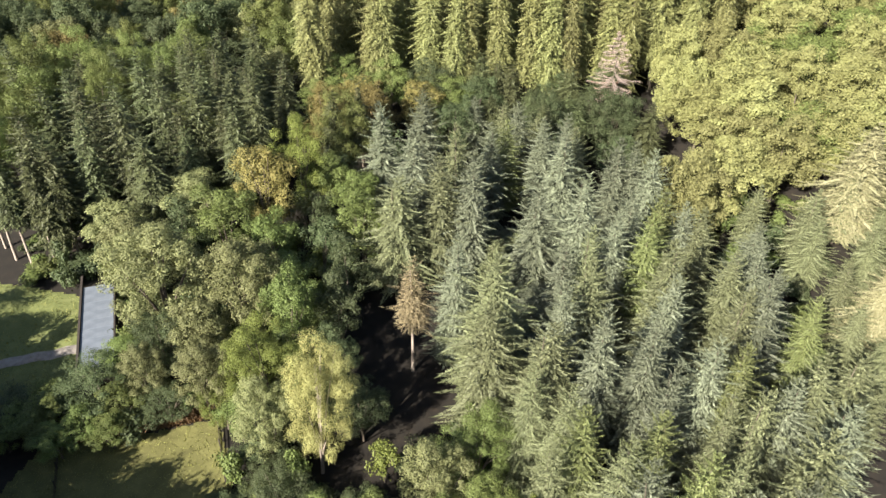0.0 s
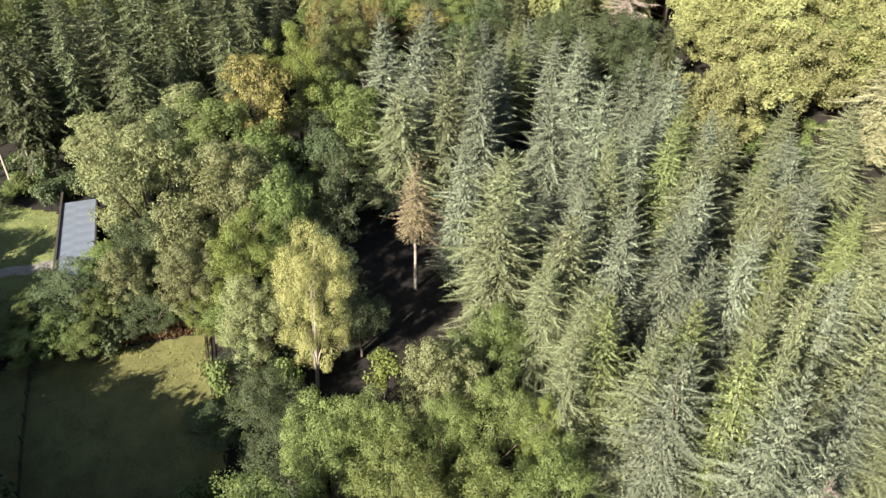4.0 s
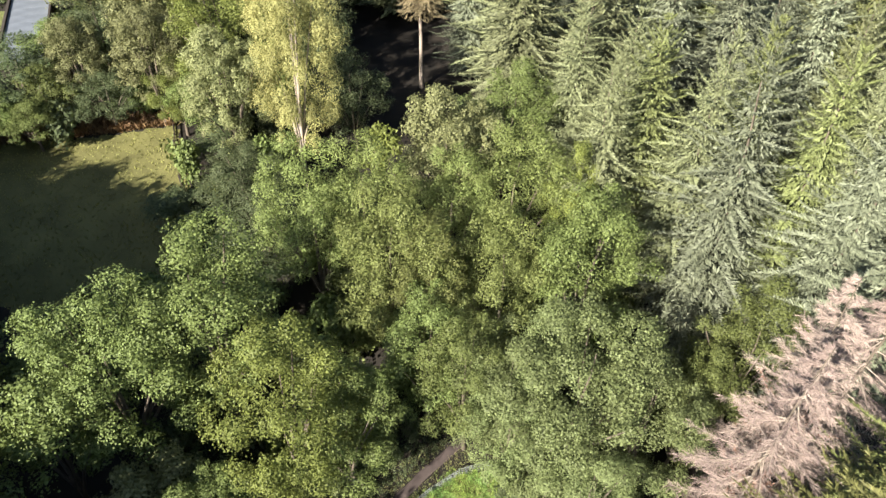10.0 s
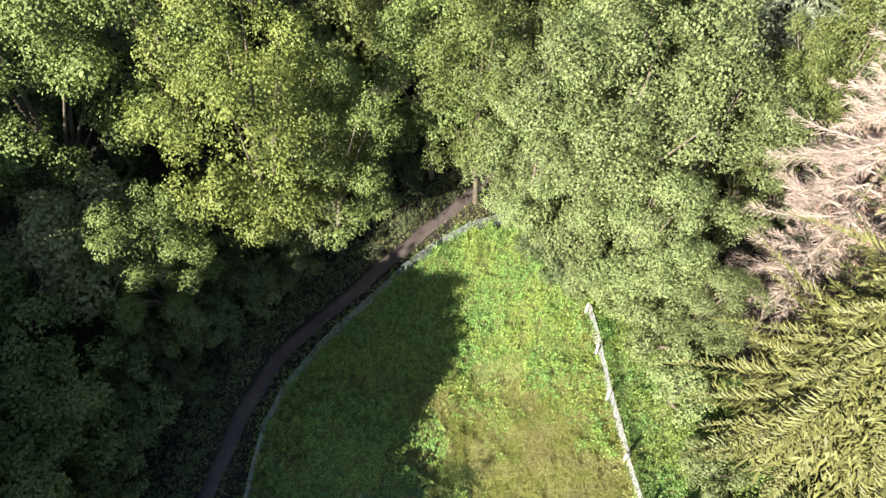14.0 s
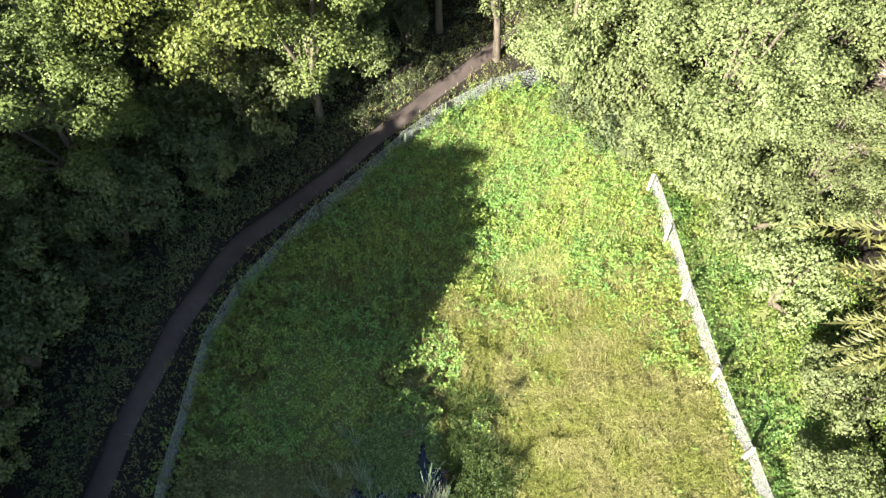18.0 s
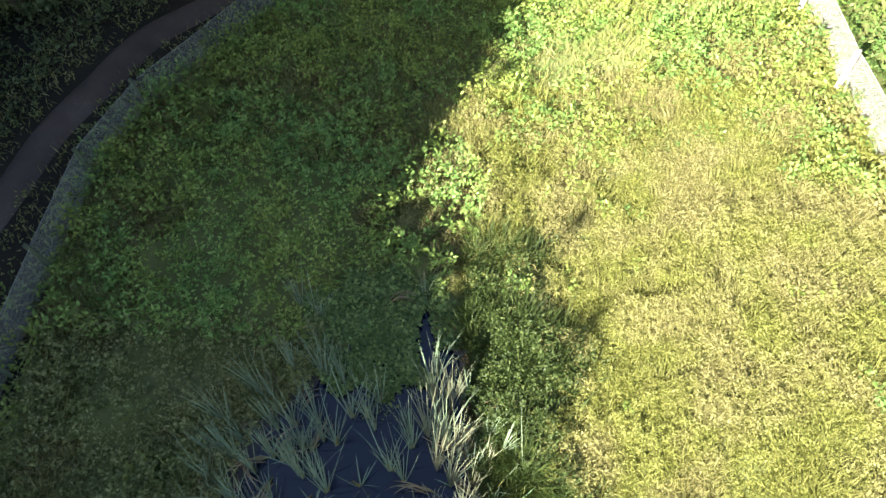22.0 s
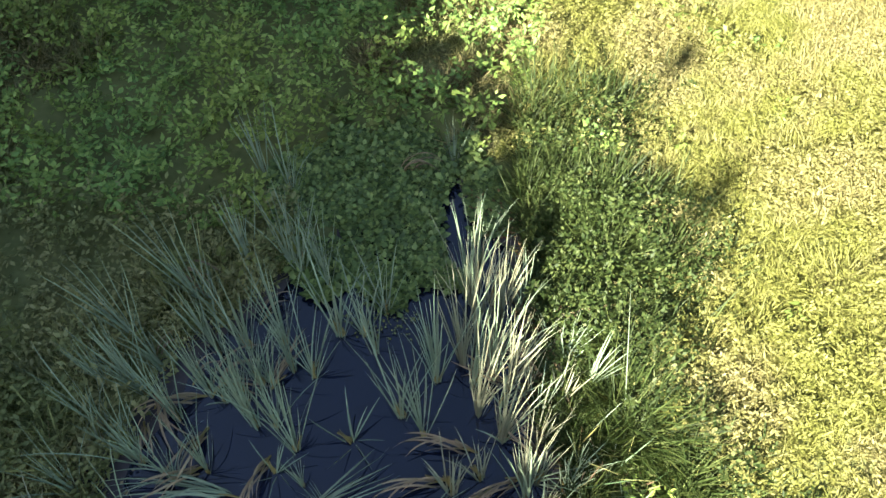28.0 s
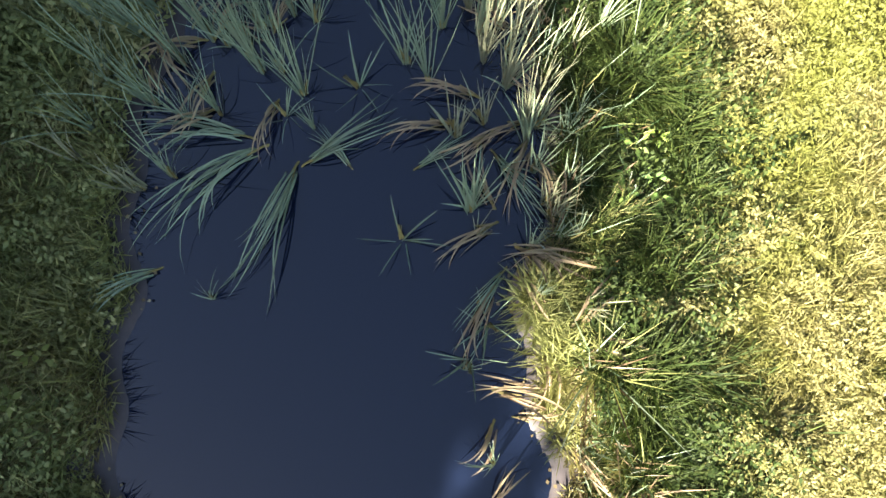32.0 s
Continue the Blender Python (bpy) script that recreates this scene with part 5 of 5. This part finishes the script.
SPRUCE2 = [conifer("spruce_tree", "tall olive-green spruce of the far stand, coloured as if sunlit", s, "spruce_lit", "bark", 24.0, 4.0, bare=0.2, levels=20, per=8, rise=-0.4, sprays=9, slope=0.5, thick=1.35) for s in (33, 34)]
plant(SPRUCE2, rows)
rows = []
for y in np.arange(108, 134, 5.5):
    for x in np.arange(-8, 44, 5.5):
        x1, y1 = x + rng.uniform(-2, 2), y + rng.uniform(-2, 2)
        if clear_of(x1, y1, 3.8):
            rows.append((x1, y1, float(ground(x1, y1)) + 13 + rng.uniform(-3, 3), rng.uniform(0.8, 1.1)))
plant(SPRUCE + [dark[0]], rows)
FAR = dict(leaves=15000, size=0.3, clumps=60, low=2.5, top=18.0, R=6.5, limbs=0)
farleaf = [leaf_tree("beech_tree", "yellow-green beech on the far slope", 41, "lime_pale", **FAR), leaf_tree("beech_tree", "olive beech on the far slope", 42, "olive", **FAR),
           leaf_tree("oak_tree", "green oak in the far wood", 43, "green", **FAR), leaf_tree("beech_tree", "yellow-green beech on the far slope", 44, "lime_pale", **FAR)]
rows = []
for y in np.arange(76, 215, 8.5):
    for x in np.arange(44, 150, 8.5):
        x1, y1 = x + rng.uniform(-3, 3), y + rng.uniform(-3, 3)
        if x1 > 40 + 0.16 * (y1 - 76) and x1 < y1 * 0.95 + 6 and clear_of(x1, y1, 6.0):
            rows.append((x1, y1, float(ground(x1, y1)) + 15 + rng.uniform(-2, 3), rng.uniform(0.8, 1.15)))
plant([farleaf[0], farleaf[3], farleaf[0], farleaf[1]], rows)
rows = []
for y in np.arange(128, 225, 8.5):
    for x in np.arange(-140, -22, 8.5):
        x1, y1 = x + rng.uniform(-3, 3), y + rng.uniform(-3, 3)
        if x1 > -y1 * 0.72 and clear_of(x1, y1, 5.0):
            rows.append((x1, y1, float(ground(x1, y1)) + 15 + rng.uniform(-4, 4), rng.uniform(0.65, 1.05)))
far_mix = [leaf_tree("beech_tree", "golden beech in the far wood", 45, "gold", **FAR), leaf_tree("willow_tree", "grey-green tree in the far wood", 46, "grey", **FAR), leaf_tree("alder_tree", "dark tree in the far wood", 47, "dark", **FAR)]
plant([farleaf[1], farleaf[2], far_mix[1], far_mix[2], far_mix[2], far_mix[0], farleaf[2], far_mix[1]], rows)

# undergrowth
shrub = [leaf_tree("shrub", "dark green leafy shrub on the woodland floor", 51, "dark", leaves=1300, size=0.32, R=2.0, low=0.3, top=3.2, clumps=14, limbs=0, category="shrub"),
         leaf_tree("shrub", "green leafy shrub on the woodland floor", 52, "green", leaves=1300, size=0.32, R=2.0, low=0.3, top=3.2, clumps=14, limbs=0, category="shrub")]
rows = []
for y in np.arange(14, 92, 3.6):
    for x in np.arange(-70, 5, 3.6):
        x1, y1 = x + rng.uniform(-1.6, 1.6), y + rng.uniform(-1.6, 1.6)
        hollow = -9 < x1 < 6 and 43 < y1 < 100
        path_near = y1 < 30 and x1 > -12 + 0.9 * max(0, y1 - 12)
        if x1 < -0.72 * y1 - 2 or hollow or path_near or in_poly(x1, y1, LAWN) or in_poly(x1, y1, YARD) or abs((x1 + 43) - (68.5 - y1) * 0.35) < 3.6 and 57 < y1 < 80:
            continue
        if clear_of(x1, y1, 1.5):
            rows.append((x1, y1, float(ground(x1, y1)) + rng.uniform(1.5, 5), rng.uniform(0.7, 1.3)))
for y in np.arange(20, 96, 3.8):
    for x in np.arange(6, 66, 3.8):
        x1, y1 = x + rng.uniform(-1.6, 1.6), y + rng.uniform(-1.6, 1.6)
        if (x1 > 36 or y1 < 60) and x1 < 0.75 * y1 + 16 and clear_of(x1, y1, 1.4) and y1 > 26 - 0.3 * x1 + 6 * (x1 < 14):
            rows.append((x1, y1, float(ground(x1, y1)) + rng.uniform(1.5, 4), rng.uniform(0.7, 1.3)))
plant(shrub, rows)
sun_shrub = [leaf_tree("shrub", "bright lime-green sapling in a patch of sun", 53, "lime", leaves=1500, size=0.24, R=1.6, low=1.0, top=4.0, clumps=10, limbs=4, category="shrub")]
plant(sun_shrub, [(-3.1, 45.2, 14.3, 1.1)])
right_shrub = [leaf_tree("shrub", "sunlit green hedge shrub beside the fence", 54, "sallow", leaves=6000, size=0.12, R=2.0, low=0.2, top=3.0, clumps=22, limbs=5, category="shrub"),
               leaf_tree("shrub", "sunlit pale green hedge shrub beside the fence", 55, "sallow", leaves=6000, size=0.12, R=2.0, low=0.2, top=3.0, clumps=22, limbs=5, category="shrub")]
plant(right_shrub, [(12.2, 9.5, 5.0, 0.8), (11.6, 12.3, 6.0, 0.9), (13.0, 6.0, 4.0, 0.8), (11.9, 3.2, 3.2, 0.7), (13.6, 1.5, 4.0, 0.9), (11.2, 15.2, 7.5, 1.0), (8.0, 17.2, 6.5, 0.9), (6.4, 18.8, 6.5, 0.8), (15.5, 3.5, 4.5, 1.0)])
light_fir = [conifer("fir_tree", "tall bushy yellow-green fir in full sun", 61, "fir_light", "bark", 22.0, 5.6, levels=22, per=11, sprays=26, bare=0.1, rise=-0.08, thick=0.6)]
plant(light_fir, [(17.3, 7.2, 24, 1.1), (23.2, 10.4, 25, 1.0), (23.5, 3.2, 23, 1.0), (19.6, 0.2, 12, 0.7)])


M["dead_needle"] = leafy("dead_needles", [(0.0, (0.2, 0.1, 0.07)), (0.5, (0.31, 0.17, 0.12)), (1.0, (0.42, 0.27, 0.2))], 0.01, 0.1, 0.8)


def dead_spruce(seed, H=22.0, R=4.2):
    """A bare trunk with long pale branches, each with a haze of twigs, and a few brown needles left low down."""
    g = np.random.default_rng(seed)
    up = np.array([0, 0, 1.0])
    e = tagged(new("dead_spruce"), "standing dead spruce with bare pinkish-brown twigs", "dead tree")
    part("trunk", mesh_of("trunk", *tubes([stem(H, 0.15, seed=seed)]), M["bark"]), e)
    tw, old = ([], [], [], []), ([], [], [], [])
    for i in range(130):
        f = (i + g.random()) / 130
        z, L, az = H * (0.1 + 0.89 * f), R * min(1.0, 2.1 * (1 - f) + 0.1) * g.uniform(0.6, 1.12), g.uniform(0, 6.28)
        out = np.array([np.cos(az), np.sin(az), 0])
        lat = np.cross(out, up)
        k = np.linspace(0, 1, 6)
        sway = g.normal(0, 0.1)
        p = up * z + out * (L * k)[:, None] + up * (-0.3 * L * k ** 1.2 + 0.2 * L * k ** 3)[:, None] + lat * (sway * L * k ** 2)[:, None]
        part("branch", mesh_of("branch", *tubes([[(*q, 0.038 * (1 - 0.8 * t)) for q, t in zip(p, k)]], 4), M["pale_bark"]), e)
        n = 190
        t = g.uniform(0.15, 1, n)
        q = np.stack([np.interp(t, k, p[:, a]) for a in range(3)], -1)
        d = unit(out * 0.8 + lat * g.choice([-1, 1], n)[:, None] * g.uniform(0.2, 1.0, (n, 1)) + up * g.normal(-0.2, 0.3, (n, 1)))
        for pile, v in zip(tw, (q, d, unit(np.cross(d, g.normal(0, 1, (n, 3)))), g.uniform(0.25, 0.85, n) * (0.55 + 0.45 * L / R))):
            pile.append(v)
        if 0.25 < f < 0.5 and out[0] < -0.2:
            for pile, v in zip(old, (q, d, unit(np.cross(d, g.normal(0, 1, (n, 3)))), g.uniform(0.15, 0.4, n))):
                pile.append(v[:90])
    for name, pile, width, mat in (("twig_haze", tw, 0.024, "dead_twig"), ("old_needles", old, 0.07, "dead_needle")):
        b0, a0, s0, l0 = (np.concatenate(v) for v in pile)
        tagged(part(name, mesh_of(name, *kites(b0, a0, s0, l0, width), M[mat]), e), kind="stuff")
    return {"ob": e, "height": H, "free": True}


plant([dead_spruce(71)], [(17.5, 13.5, 23.5, 0.9), (20.8, 16.0, 24.5, 0.9), (24.3, 18.2, 25, 0.95), (28.0, 21.5, 25, 0.9), (39.5, 122, 38, 1.1)])

under = [leaf_tree("shrub", "dim green bush in the shade beside the path", s, m, leaves=5000, size=0.13, R=2.0, low=0.15, top=3.2, clumps=24, limbs=4, category="shrub") for s, m in ((71, "dark"), (72, "sallow"))]
rows = []
for x, y in spaced([(-14, -3), (-13, 3), (-12.4, 7.5), (-11.3, 11.3), (-9.4, 14.6), (-6.4, 18), (-3.5, 20.8), (-1, 23.4)], 1.7):
    for off in (0.3, 2.3):
        x1, y1 = x - off + rng.uniform(-0.7, 0.7), y + 0.5 * off + rng.uniform(-0.7, 0.7)
        rows.append((x1, y1, float(ground(x1, y1)) + rng.uniform(1.6, 4.2), rng.uniform(0.6, 1.0)))
for x1, y1 in ((6.9, 18.7), (7.9, 17.4), (8.5, 16.2), (5.6, 22.6), (9.4, 17.6), (10.2, 14.9), (11.1, 15.9), (9.8, 16.2), (11.6, 14.6)):
    rows.append((x1, y1, float(ground(x1, y1)) + rng.uniform(2.4, 3.6), rng.uniform(0.6, 0.9)))
plant(under, rows)
